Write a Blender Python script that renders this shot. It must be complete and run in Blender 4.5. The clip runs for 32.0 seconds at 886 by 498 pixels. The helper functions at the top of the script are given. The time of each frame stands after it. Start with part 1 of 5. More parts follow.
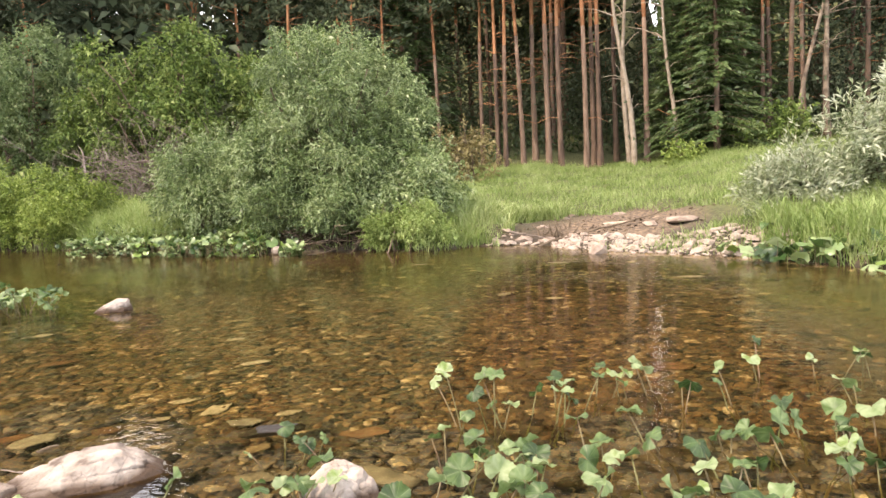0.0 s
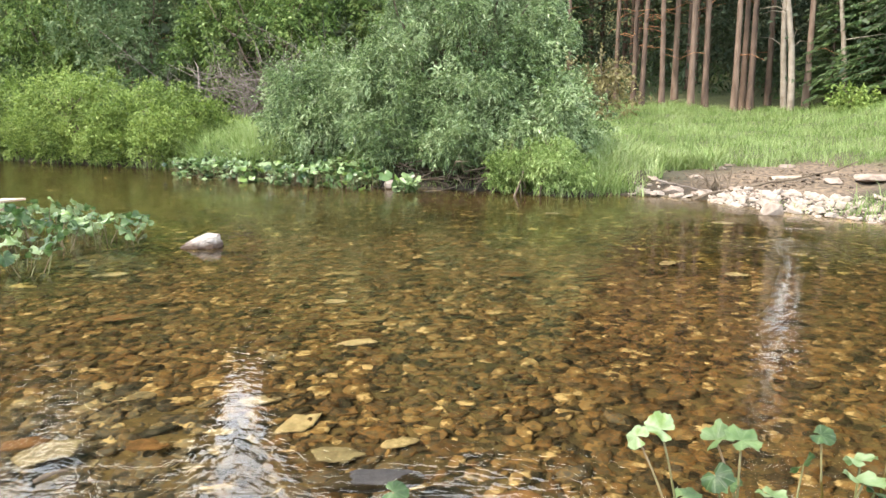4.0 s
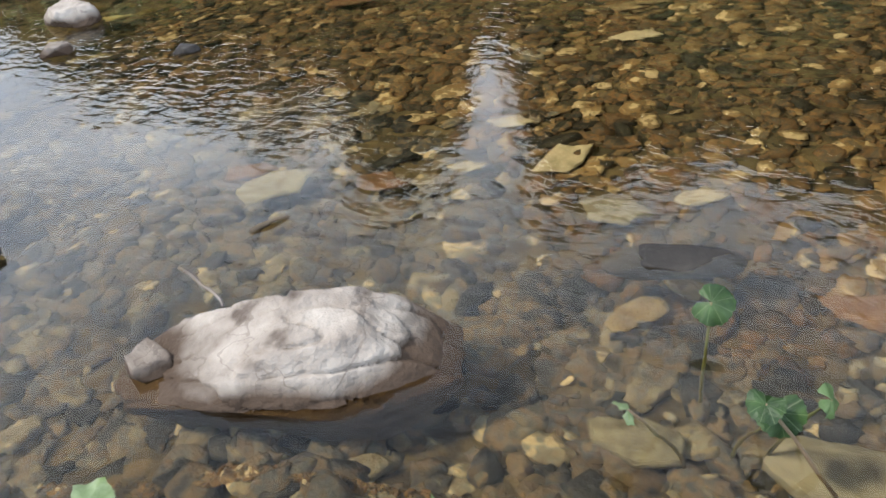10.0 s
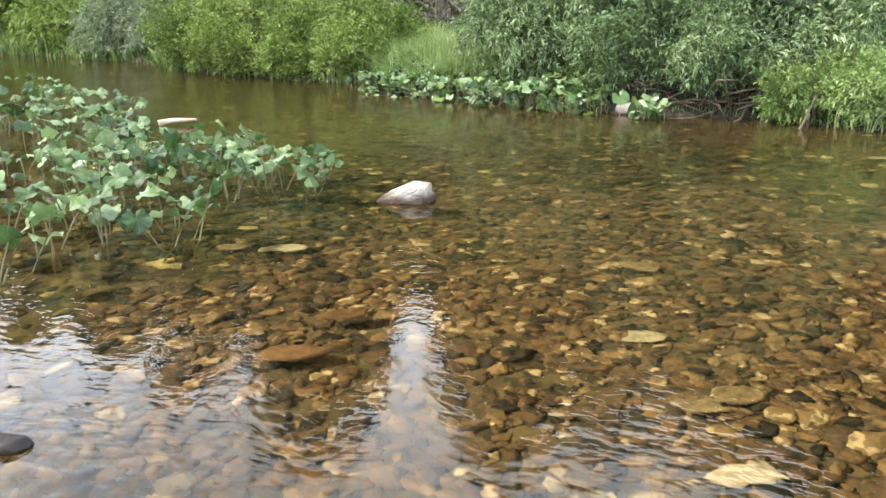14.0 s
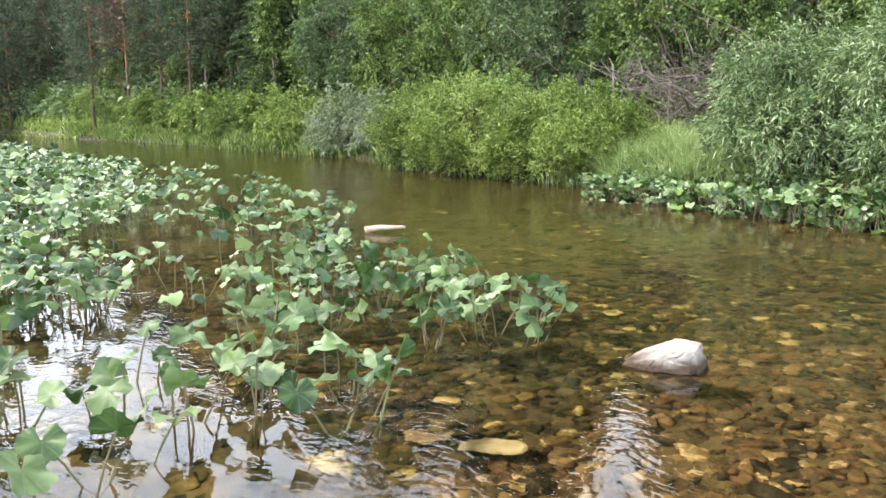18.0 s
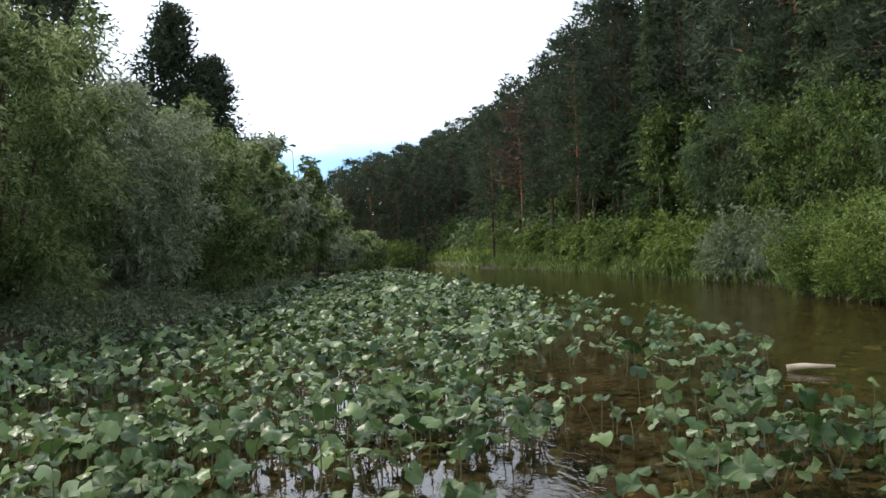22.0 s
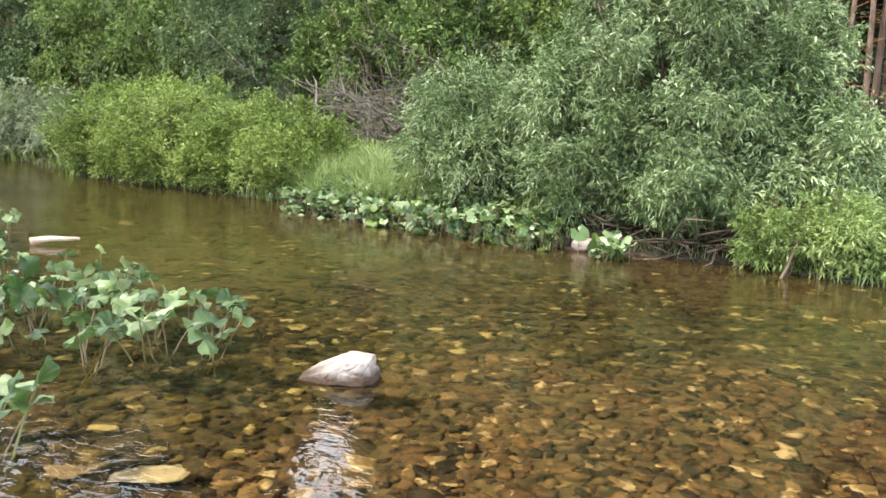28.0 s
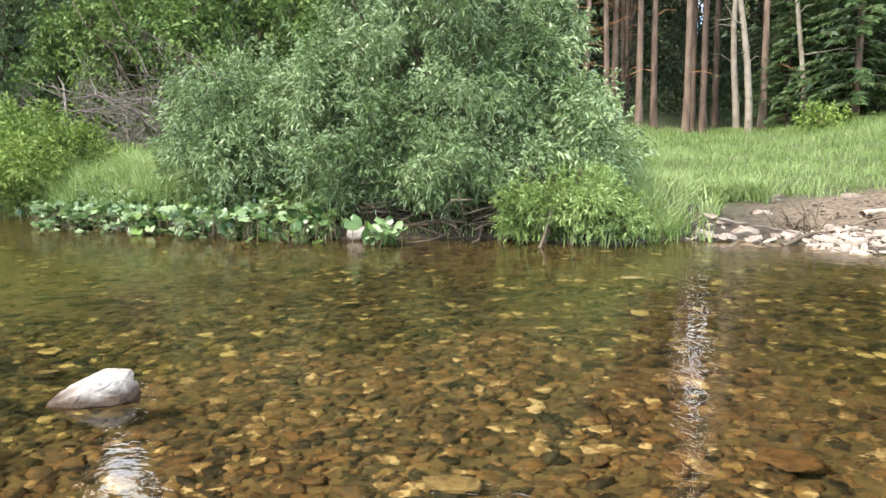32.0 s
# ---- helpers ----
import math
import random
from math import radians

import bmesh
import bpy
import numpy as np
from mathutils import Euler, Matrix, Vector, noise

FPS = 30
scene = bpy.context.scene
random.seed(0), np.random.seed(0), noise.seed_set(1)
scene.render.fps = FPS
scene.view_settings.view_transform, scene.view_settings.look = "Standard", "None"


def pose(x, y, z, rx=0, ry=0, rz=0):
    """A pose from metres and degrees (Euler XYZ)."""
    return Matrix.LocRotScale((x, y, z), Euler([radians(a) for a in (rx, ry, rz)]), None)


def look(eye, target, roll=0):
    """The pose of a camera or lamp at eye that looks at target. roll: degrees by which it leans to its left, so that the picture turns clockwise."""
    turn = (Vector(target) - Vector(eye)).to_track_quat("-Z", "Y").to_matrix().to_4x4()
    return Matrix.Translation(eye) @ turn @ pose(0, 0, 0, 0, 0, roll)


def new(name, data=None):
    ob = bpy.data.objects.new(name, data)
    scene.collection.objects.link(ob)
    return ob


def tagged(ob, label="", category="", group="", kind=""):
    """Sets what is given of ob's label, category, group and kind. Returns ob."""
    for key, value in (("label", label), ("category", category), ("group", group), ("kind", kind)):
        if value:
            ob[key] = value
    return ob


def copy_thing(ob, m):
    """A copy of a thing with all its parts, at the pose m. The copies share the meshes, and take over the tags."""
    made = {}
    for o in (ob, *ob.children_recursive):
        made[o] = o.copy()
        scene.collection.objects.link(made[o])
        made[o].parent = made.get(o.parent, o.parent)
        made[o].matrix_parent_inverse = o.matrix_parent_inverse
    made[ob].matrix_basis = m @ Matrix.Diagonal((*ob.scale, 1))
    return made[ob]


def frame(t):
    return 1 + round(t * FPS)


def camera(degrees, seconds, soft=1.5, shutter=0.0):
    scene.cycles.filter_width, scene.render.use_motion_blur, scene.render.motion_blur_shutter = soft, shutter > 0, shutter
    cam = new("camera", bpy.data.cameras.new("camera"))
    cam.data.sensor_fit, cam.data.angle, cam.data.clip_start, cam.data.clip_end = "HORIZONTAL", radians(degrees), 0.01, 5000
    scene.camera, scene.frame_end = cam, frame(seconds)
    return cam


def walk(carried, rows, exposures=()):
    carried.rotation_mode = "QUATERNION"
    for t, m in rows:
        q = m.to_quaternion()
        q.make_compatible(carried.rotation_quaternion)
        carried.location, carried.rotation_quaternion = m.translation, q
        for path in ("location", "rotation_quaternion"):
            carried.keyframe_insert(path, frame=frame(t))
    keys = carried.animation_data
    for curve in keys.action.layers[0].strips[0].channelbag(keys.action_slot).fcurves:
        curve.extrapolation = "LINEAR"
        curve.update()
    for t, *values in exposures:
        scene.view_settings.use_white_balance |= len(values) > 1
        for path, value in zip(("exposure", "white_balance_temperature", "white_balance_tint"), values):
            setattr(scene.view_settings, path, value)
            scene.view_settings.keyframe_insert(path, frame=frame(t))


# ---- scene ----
cam = camera(58.31, 32.0)
PATH = [
    (0, (2.857, -4.242, 1.420), (2.358, -2.315, 1.227), -2.90),
    (0.5, (2.742, -4.015, 1.433), (2.114, -2.127, 1.227), -2.60),
    (1, (2.580, -3.875, 1.397), (2.035, -1.966, 1.161), -2.00),
    (1.5, (2.509, -3.733, 1.390), (2.138, -1.787, 1.118), -1.40),
    (2, (2.458, -3.476, 1.372), (1.910, -1.574, 1.085), -1.10),
    (2.5, (2.387, -3.204, 1.334), (1.804, -1.316, 1.021), 0.60),
    (3, (2.209, -2.951, 1.360), (1.681, -1.051, 1.026), 1.30),
    (3.5, (2.110, -2.832, 1.379), (1.579, -0.933, 1.040), 1.10),
    (4, (2.049, -2.679, 1.367), (1.297, -0.858, 1.020), -0.00),
    (4.5, (1.994, -2.651, 1.345), (1.089, -0.901, 1.001), 0.50),
    (6.5, (2.110, -2.449, 1.234), (1.270, -0.745, 0.610), -7.40),
    (7, (2.069, -2.429, 1.274), (1.297, -0.845, 0.328), -5.40),
    (7.5, (2.044, -2.426, 1.269), (1.298, -0.863, 0.268), -5.80),
    (8, (1.964, -2.435, 1.282), (1.111, -0.937, 0.269), -7.80),
    (8.5, (1.901, -2.328, 1.277), (0.645, -1.098, 0.325), -9.90),
    (9, (1.852, -2.221, 1.261), (0.466, -1.109, 0.343), -7.80),
    (9.5, (1.660, -2.055, 1.230), (0.361, -0.843, 0.310), -5.40),
    (10, (1.466, -1.887, 1.249), (0.333, -0.655, 0.155), -6.60),
    (10.5, (1.361, -1.677, 1.224), (0.205, -0.428, 0.172), -8.10),
    (11, (1.218, -1.546, 1.187), (-0.045, -0.294, 0.271), -7.70),
    (11.5, (0.968, -1.354, 1.214), (-0.201, -0.035, 0.269), -5.30),
    (12, (0.824, -1.188, 1.270), (-0.260, 0.216, 0.346), -7.10),
    (12.5, (0.535, -1.299, 1.206), (-0.611, 0.167, 0.471), -1.40),
    (13, (0.334, -1.128, 1.170), (-0.835, 0.341, 0.480), -0.10),
    (13.5, (0.250, -0.974, 1.208), (-0.831, 0.587, 0.580), 0.40),
    (14, (0.184, -0.742, 1.230), (-0.913, 0.837, 0.680), -0.20),
    (14.5, (0.097, -0.540, 1.241), (-1.120, 0.963, 0.727), 0.20),
    (15, (-0.124, -0.420, 1.212), (-1.418, 1.030, 0.740), 0.80),
    (15.5, (-0.327, -0.320, 1.228), (-1.622, 1.124, 0.739), 0.30),
    (17.5, (-0.875, 0.196, 1.201), (-2.341, 1.511, 0.854), -0.70),
    (18, (-0.932, 0.283, 1.253), (-2.443, 1.555, 0.934), -0.60),
    (18.5, (-0.951, 0.256, 1.316), (-2.557, 1.419, 1.055), 0.00),
    (19, (-0.962, 0.216, 1.360), (-2.658, 1.262, 1.193), -0.60),
    (19.5, (-0.932, 0.160, 1.397), (-2.692, 1.106, 1.314), -1.20),
    (20, (-0.909, 0.129, 1.412), (-2.685, 1.048, 1.396), -1.60),
    (20.5, (-0.920, 0.087, 1.405), (-2.714, 0.971, 1.417), -1.80),
    (21, (-0.930, -0.008, 1.414), (-2.787, 0.735, 1.446), -2.20),
    (21.5, (-0.991, -0.002, 1.408), (-2.904, 0.580, 1.440), -2.70),
    (22, (-1.052, -0.001, 1.393), (-2.998, 0.461, 1.409), -2.80),
    (22.5, (-1.025, -0.010, 1.372), (-2.991, 0.357, 1.369), -2.60),
    (23, (-0.947, -0.014, 1.349), (-2.922, 0.301, 1.336), -1.90),
    (23.5, (-0.932, 0.037, 1.328), (-2.898, 0.408, 1.305), -1.10),
    (24, (-0.928, 0.089, 1.319), (-2.816, 0.749, 1.275), -0.20),
    (24.5, (-0.907, 0.135, 1.321), (-2.700, 1.018, 1.244), 0.30),
    (25, (-0.855, 0.125, 1.328), (-2.576, 1.138, 1.214), 0.50),
    (25.5, (-0.853, 0.172, 1.284), (-2.472, 1.336, 1.142), 1.00),
    (27.5, (-0.848, 0.418, 1.259), (-2.025, 2.013, 1.007), 2.20),
    (28, (-0.842, 0.436, 1.234), (-1.801, 2.169, 0.969), 2.90),
    (28.5, (-0.837, 0.396, 1.231), (-1.629, 2.209, 0.950), 2.80),
    (29, (-0.585, 0.416, 1.236), (-1.239, 2.280, 0.932), 2.40),
    (29.5, (-0.519, 0.452, 1.254), (-0.909, 2.387, 0.942), 2.10),
    (30, (-0.484, 0.453, 1.245), (-0.712, 2.416, 0.947), 2.00),
    (30.5, (-0.501, 0.463, 1.261), (-0.657, 2.434, 0.968), 1.60),
    (31, (-0.549, 0.469, 1.260), (-0.729, 2.439, 0.973), 1.04),
    (31.5, (-0.579, 0.47, 1.236), (-0.884, 2.427, 0.957), 0.2),
    (32, (-0.639, 0.448, 1.246), (-1.115, 2.371, 0.969), -0.7),
]
walk(cam, [(t, look(e, g, r)) for t, e, g, r in PATH],
     exposures=[(0, 0.55, 7800, 22), (1.5, 0.60, 7500, 18), (3, 0.70, 7100, 14), (4.5, 0.75, 6700, 11), (7, 0.30, 6600, 11), (8.5, 0.10, 6300, 10), (10, -0.15, 6300, 10), (11.3, -0.15, 6300, 10), (12.5, 0.35, 6500, 10), (15, 0.55, 6500, 10), (18.5, 0.60, 6600, 12), (19.3, 0.40, 6600, 12), (21, -0.68, 6600, 12), (22, -1.00, 6600, 12), (23, -1.35, 6700, 13), (24, -1.40, 6750, 13), (25, -0.85, 6800, 14), (27.5, 0.60, 6800, 15), (30, 0.62, 6500, 10), (32, 0.65, 6500, 10)])

# ---- light ----
SUN_EL, SUN_AZ = radians(56), radians(228)      # towards the sun: az counted from +x
world = bpy.data.worlds.new("sky")
scene.world = world
world.use_nodes = True
wn, wl = world.node_tree.nodes, world.node_tree.links
wbg = wn["Background"]
sky = wn.new("ShaderNodeTexSky")
sky.sky_type, sky.sun_disc = "NISHITA", False
sky.sun_elevation, sky.sun_rotation = SUN_EL, radians(90) - SUN_AZ
wtc = wn.new("ShaderNodeTexCoord")
wmap = wn.new("ShaderNodeMapping")
wmap.inputs["Scale"].default_value = (1.0, 1.0, 5.0)
wnoise = wn.new("ShaderNodeTexNoise")
wnoise.inputs["Scale"].default_value, wnoise.inputs["Detail"].default_value = 1.6, 6
wramp = wn.new("ShaderNodeValToRGB")
wramp.color_ramp.elements[0].color = (0.66, 0.66, 0.66, 1)
wramp.color_ramp.elements[0].position, wramp.color_ramp.elements[1].position = 0.42, 0.50
wmix = wn.new("ShaderNodeMix")
wmix.data_type = "RGBA"
wl.new(wtc.outputs["Generated"], wmap.inputs["Vector"])
wl.new(wmap.outputs["Vector"], wnoise.inputs["Vector"])
wl.new(wnoise.outputs["Fac"], wramp.inputs["Fac"])
wsep, whaze, wmul = wn.new("ShaderNodeSeparateXYZ"), wn.new("ShaderNodeMapRange"), wn.new("ShaderNodeMath")
wl.new(wtc.outputs["Generated"], wsep.inputs["Vector"])
whaze.inputs["From Min"].default_value, whaze.inputs["From Max"].default_value = 0.34, 0.80
whaze.inputs["To Min"].default_value, whaze.inputs["To Max"].default_value = 1.0, 0.26
wl.new(wsep.outputs["Z"], whaze.inputs["Value"])
wmul.operation = "MULTIPLY"
wl.new(wramp.outputs["Color"], wmul.inputs[0])
wl.new(whaze.outputs["Result"], wmul.inputs[1])
wclear, wband = wn.new("ShaderNodeValToRGB"), wn.new("ShaderNodeMix")
for p, v in ((0.075, 0.0), (0.105, 1.0), (0.125, 1.0), (0.16, 0.0)):
    e = wclear.color_ramp.elements.new(p)
    e.color = (v, v, v, 1)
wclear.color_ramp.elements[0].color = wclear.color_ramp.elements[-1].color = (0, 0, 0, 1)
wl.new(wsep.outputs["Z"], wclear.inputs["Fac"])
wband.data_type = "RGBA"
wband.inputs["A"].default_value, wband.inputs["B"].default_value = (30.0, 33.5, 38.5, 1), (12.0, 22.0, 35.0, 1)
wl.new(wclear.outputs["Color"], wband.inputs["Factor"])
wl.new(wband.outputs["Result"], wmix.inputs["B"])
wl.new(wmul.outputs["Value"], wmix.inputs["Factor"])
wl.new(sky.outputs["Color"], wmix.inputs["A"])
wl.new(wmix.outputs["Result"], wbg.inputs["Color"])
wbg.inputs["Strength"].default_value = 0.12

sun = new("sun", bpy.data.lights.new("sun", "SUN"))
sun.data.energy, sun.data.angle, sun.data.color = 5.0, radians(4), (1.0, 0.93, 0.82)
sun.matrix_world = look((0, 0, 0), (-math.cos(SUN_EL) * math.cos(SUN_AZ), -math.cos(SUN_EL) * math.sin(SUN_AZ), -math.sin(SUN_EL)))


# ---- materials ----
def material(name, stops, rough=0.8, scale=3.0, detail=5, bump=0.3, bump_scale=30.0, island=0.0, per_object=0.0,
             spec=0.3, translucent=0.0, stretch=(1, 1, 1), coat=0.0):
    """Noise through a colour ramp; island and per_object shift the place on the ramp from piece to piece."""
    m = bpy.data.materials.new(name)
    m.use_nodes = True
    n, l = m.node_tree.nodes, m.node_tree.links
    b, out = n["Principled BSDF"], n["Material Output"]
    tc, mp = n.new("ShaderNodeTexCoord"), n.new("ShaderNodeMapping")
    mp.inputs["Scale"].default_value = stretch
    l.new(tc.outputs["Object"], mp.inputs["Vector"])
    nz = n.new("ShaderNodeTexNoise")
    nz.inputs["Scale"].default_value, nz.inputs["Detail"].default_value = scale, detail
    l.new(mp.outputs["Vector"], nz.inputs["Vector"])
    fac = nz.outputs["Fac"]

    def shift(src, amount):
        nonlocal fac
        a = n.new("ShaderNodeMath")
        a.operation, a.inputs[1].default_value, a.inputs[2].default_value = "MULTIPLY_ADD", amount, -amount / 2
        l.new(src, a.inputs[0])
        s = n.new("ShaderNodeMath")
        s.operation = "ADD"
        l.new(fac, s.inputs[0])
        l.new(a.outputs[0], s.inputs[1])
        fac = s.outputs[0]

    if island:
        shift(n.new("ShaderNodeNewGeometry").outputs["Random Per Island"], island)
    if per_object:
        shift(n.new("ShaderNodeObjectInfo").outputs["Random"], per_object)
    ramp = n.new("ShaderNodeValToRGB")
    el = ramp.color_ramp.elements
    while len(el) < len(stops):
        el.new(0.5)
    for e, (p, c) in zip(el, stops):
        e.position, e.color = p, (*c, 1)
    l.new(fac, ramp.inputs["Fac"])
    l.new(ramp.outputs["Color"], b.inputs["Base Color"])
    b.inputs["Roughness"].default_value = rough
    b.inputs["Specular IOR Level"].default_value = spec
    b.inputs["Coat Weight"].default_value = coat
    if bump:
        nb, bp = n.new("ShaderNodeTexNoise"), n.new("ShaderNodeBump")
        nb.inputs["Scale"].default_value, nb.inputs["Detail"].default_value = bump_scale, 4
        l.new(mp.outputs["Vector"], nb.inputs["Vector"])
        l.new(nb.outputs["Fac"], bp.inputs["Height"])
        bp.inputs["Strength"].default_value, bp.inputs["Distance"].default_value = bump, 0.02
        l.new(bp.outputs["Normal"], b.inputs["Normal"])
    if translucent:
        tr, mx = n.new("ShaderNodeBsdfTranslucent"), n.new("ShaderNodeMixShader")
        l.new(ramp.outputs["Color"], tr.inputs["Color"])
        mx.inputs["Fac"].default_value = translucent
        l.new(b.outputs["BSDF"], mx.inputs[1])
        l.new(tr.outputs["BSDF"], mx.inputs[2])
        l.new(mx.outputs["Shader"], out.inputs["Surface"])
    return m


def leafy(name, dark, mid, pale, rough=0.5, spec=0.4, thin=0.34, **kw):
    stops = [(p, tuple(0.53 * v for v in c)) for p, c in ((0.1, dark), (0.45, mid), (0.85, pale))]
    return material(name, stops, rough=rough, scale=0.9, bump=0, island=0.55, per_object=0.25, spec=spec, translucent=thin, **kw)


WILLOW = leafy("willow_leaf", (0.055, 0.105, 0.025), (0.255, 0.395, 0.125), (0.84, 1.0, 0.55), rough=0.36, spec=0.55, thin=0.18)
SILVER = leafy("silver_willow_leaf", (0.16, 0.22, 0.09), (0.42, 0.51, 0.28), (0.98, 1.05, 0.80))
SALLOW = leafy("sallow_leaf", (0.05, 0.10, 0.012), (0.238, 0.365, 0.06), (0.56, 0.72, 0.19), thin=0.28)
GREYWILLOW = leafy("grey_willow_leaf", (0.10, 0.17, 0.06), (0.29, 0.39, 0.18), (0.60, 0.68, 0.44))
THICKET = leafy("thicket_leaf", (0.06, 0.12, 0.03), (0.30, 0.43, 0.14), (0.92, 1.02, 0.56), thin=0.56)
YELLOW = leafy("yellow_green_leaf", (0.17, 0.27, 0.05), (0.44, 0.62, 0.18), (0.88, 1.04, 0.46))
ALDER = leafy("alder_leaf", (0.04, 0.085, 0.015), (0.20, 0.325, 0.07), (0.50, 0.62, 0.20), spec=0.25, thin=0.24)
BIRCH = leafy("birch_leaf", (0.065, 0.13, 0.045), (0.20, 0.31, 0.115), (0.42, 0.54, 0.25))
PINE = leafy("pine_needle", (0.05, 0.08, 0.045), (0.115, 0.16, 0.09), (0.21, 0.255, 0.15), spec=0.12)
SPRUCE = leafy("spruce_needle", (0.045, 0.095, 0.03), (0.115, 0.20, 0.065), (0.24, 0.35, 0.12))
RUSTY = leafy("dead_needle", (0.07, 0.05, 0.03), (0.16, 0.105, 0.065), (0.24, 0.165, 0.105))
GRASS = leafy("grass_blade", (0.15, 0.25, 0.05), (0.35, 0.52, 0.14), (0.66, 0.78, 0.36))
BUTTER_STOPS = [(0.08, (0.022, 0.055, 0.012)), (0.33, (0.065, 0.125, 0.035)), (0.58, (0.145, 0.225, 0.08)), (0.84, (0.29, 0.375, 0.195)), (0.99, (0.16, 0.25, 0.06))]
BUTTER = material("butterbur_leaf", BUTTER_STOPS, rough=0.36, scale=0.9, bump=0, island=1.0, spec=0.55, translucent=0.26)
STEM = material("green_stem", [(0.2, (0.093, 0.106, 0.034)), (0.8, (0.152, 0.106, 0.064))], rough=0.5, scale=6, bump=0.1, per_object=0.5)
BARK_LOW = material("grey_pine_bark", [(0.25, (0.035, 0.024, 0.018)), (0.5, (0.115, 0.075, 0.052)), (0.8, (0.20, 0.14, 0.10))], rough=0.9, scale=5, bump=1.0, bump_scale=9, stretch=(1, 1, 0.25), per_object=0.3)
BARK_TOP = material("orange_pine_bark", [(0.25, (0.11, 0.05, 0.023)), (0.5, (0.26, 0.115, 0.052)), (0.8, (0.37, 0.19, 0.095))], rough=0.85, scale=5, bump=0.7, bump_scale=12, stretch=(1, 1, 0.3), per_object=0.3)
BARK_PALE = material("pale_trunk_bark", [(0.3, (0.08, 0.06, 0.042)), (0.5, (0.19, 0.15, 0.108)), (0.8, (0.29, 0.245, 0.19))], rough=0.85, scale=4, bump=0.5, bump_scale=14, per_object=0.3)
TWIG = material("brown_twig", [(0.3, (0.06, 0.045, 0.03)), (0.7, (0.17, 0.13, 0.09))], rough=0.9, scale=8, bump=0.3)
DEADWOOD = material("dead_wood", [(0.25, (0.06, 0.048, 0.040)), (0.55, (0.14, 0.115, 0.098)), (0.85, (0.26, 0.225, 0.20))], rough=0.9, scale=6, bump=0.4, island=0.5)
DRIFT = material("bleached_driftwood", [(0.25, (0.262, 0.180, 0.112)), (0.7, (0.540, 0.450, 0.345))], rough=0.8, scale=7, bump=0.3, stretch=(0.3, 1, 1))
ROCK = material("pale_limestone", [(0.30, (0.08, 0.06, 0.047)), (0.39, (0.22, 0.185, 0.155)), (0.55, (0.315, 0.275, 0.235)), (0.85, (0.43, 0.395, 0.35))], rough=0.8, scale=7, detail=12, bump=1.0, bump_scale=24, per_object=0.12)
DARKROCK = material("dark_wet_rock", [(0.25, (0.012, 0.011, 0.010)), (0.55, (0.034, 0.029, 0.025)), (0.85, (0.07, 0.06, 0.05))], rough=0.6, scale=6, detail=8, bump=0.6, bump_scale=20, spec=0.2)
SHINGLE = material("beach_stone", [(0.1, (0.14, 0.10, 0.075)), (0.45, (0.31, 0.25, 0.20)), (0.9, (0.48, 0.42, 0.35))], rough=0.8, scale=6, detail=8, bump=0.5, bump_scale=25, island=0.6)
BED_STOPS = [(0.04, (0.008, 0.007, 0.006)), (0.20, (0.028, 0.023, 0.019)), (0.34, (0.086, 0.050, 0.024)), (0.46, (0.040, 0.037, 0.033)), (0.58, (0.122, 0.070, 0.031)), (0.70, (0.058, 0.050, 0.038)), (0.82, (0.150, 0.098, 0.048)), (0.94, (0.15, 0.118, 0.074)), (1.0, (0.33, 0.28, 0.20))]
# light lost in deeper water is put into these darker, olive stops
DIMMED_STOPS = [(p, ((0.52 if p < 0.9 else 0.90) * c[0], (0.62 if p < 0.9 else 0.95) * c[1], (0.44 if p < 0.9 else 0.72) * c[2])) for p, c in BED_STOPS]
SHALLOW_STOPS = [(p, (0.98 * c[0], 1.27 * c[1], 1.95 * c[2]) if p < 0.95 else c) for p, c in BED_STOPS]
BED_DIMMED = material("dimmed_riverbed_stone", DIMMED_STOPS, rough=0.8, scale=9, detail=10, bump=0.6, bump_scale=40, island=1.0)
BED = material("riverbed_stone", BED_STOPS, rough=0.7, scale=17, detail=5, bump=0.5, bump_scale=40, island=0.95)
SHALLOW = material("shallows_stone", SHALLOW_STOPS, rough=0.7, scale=17, detail=6, bump=0.6, bump_scale=40, island=0.95)
BED_ONE = material("riverbed_slab", SHALLOW_STOPS, rough=0.7, scale=1.6, detail=5, bump=0.5, bump_scale=4, per_object=0.95)
PALE_SLAB = material("cream_slab", [(0.25, (0.15, 0.135, 0.105)), (0.5, (0.29, 0.27, 0.225)), (0.8, (0.40, 0.38, 0.33))], rough=0.7, scale=2.5, detail=10, bump=0.6, bump_scale=5, per_object=0.2)
GREY_SLAB = material("grey_green_slab", [(0.25, (0.08, 0.077, 0.066)), (0.5, (0.165, 0.16, 0.14)), (0.8, (0.25, 0.245, 0.215))], rough=0.7, scale=2.5, detail=10, bump=0.6, bump_scale=5, per_object=0.2)
RUST_SLAB = material("rusty_slab", [(0.25, (0.05, 0.030, 0.018)), (0.5, (0.105, 0.060, 0.034)), (0.8, (0.16, 0.098, 0.058))], rough=0.7, scale=2.5, detail=10, bump=0.6, bump_scale=5, per_object=0.2)
SLAB = material("ochre_slab", [(0.25, (0.08, 0.058, 0.034)), (0.5, (0.165, 0.132, 0.086)), (0.8, (0.26, 0.225, 0.165))], rough=0.7, scale=2.5, detail=10, bump=0.6, bump_scale=5, per_object=0.3)


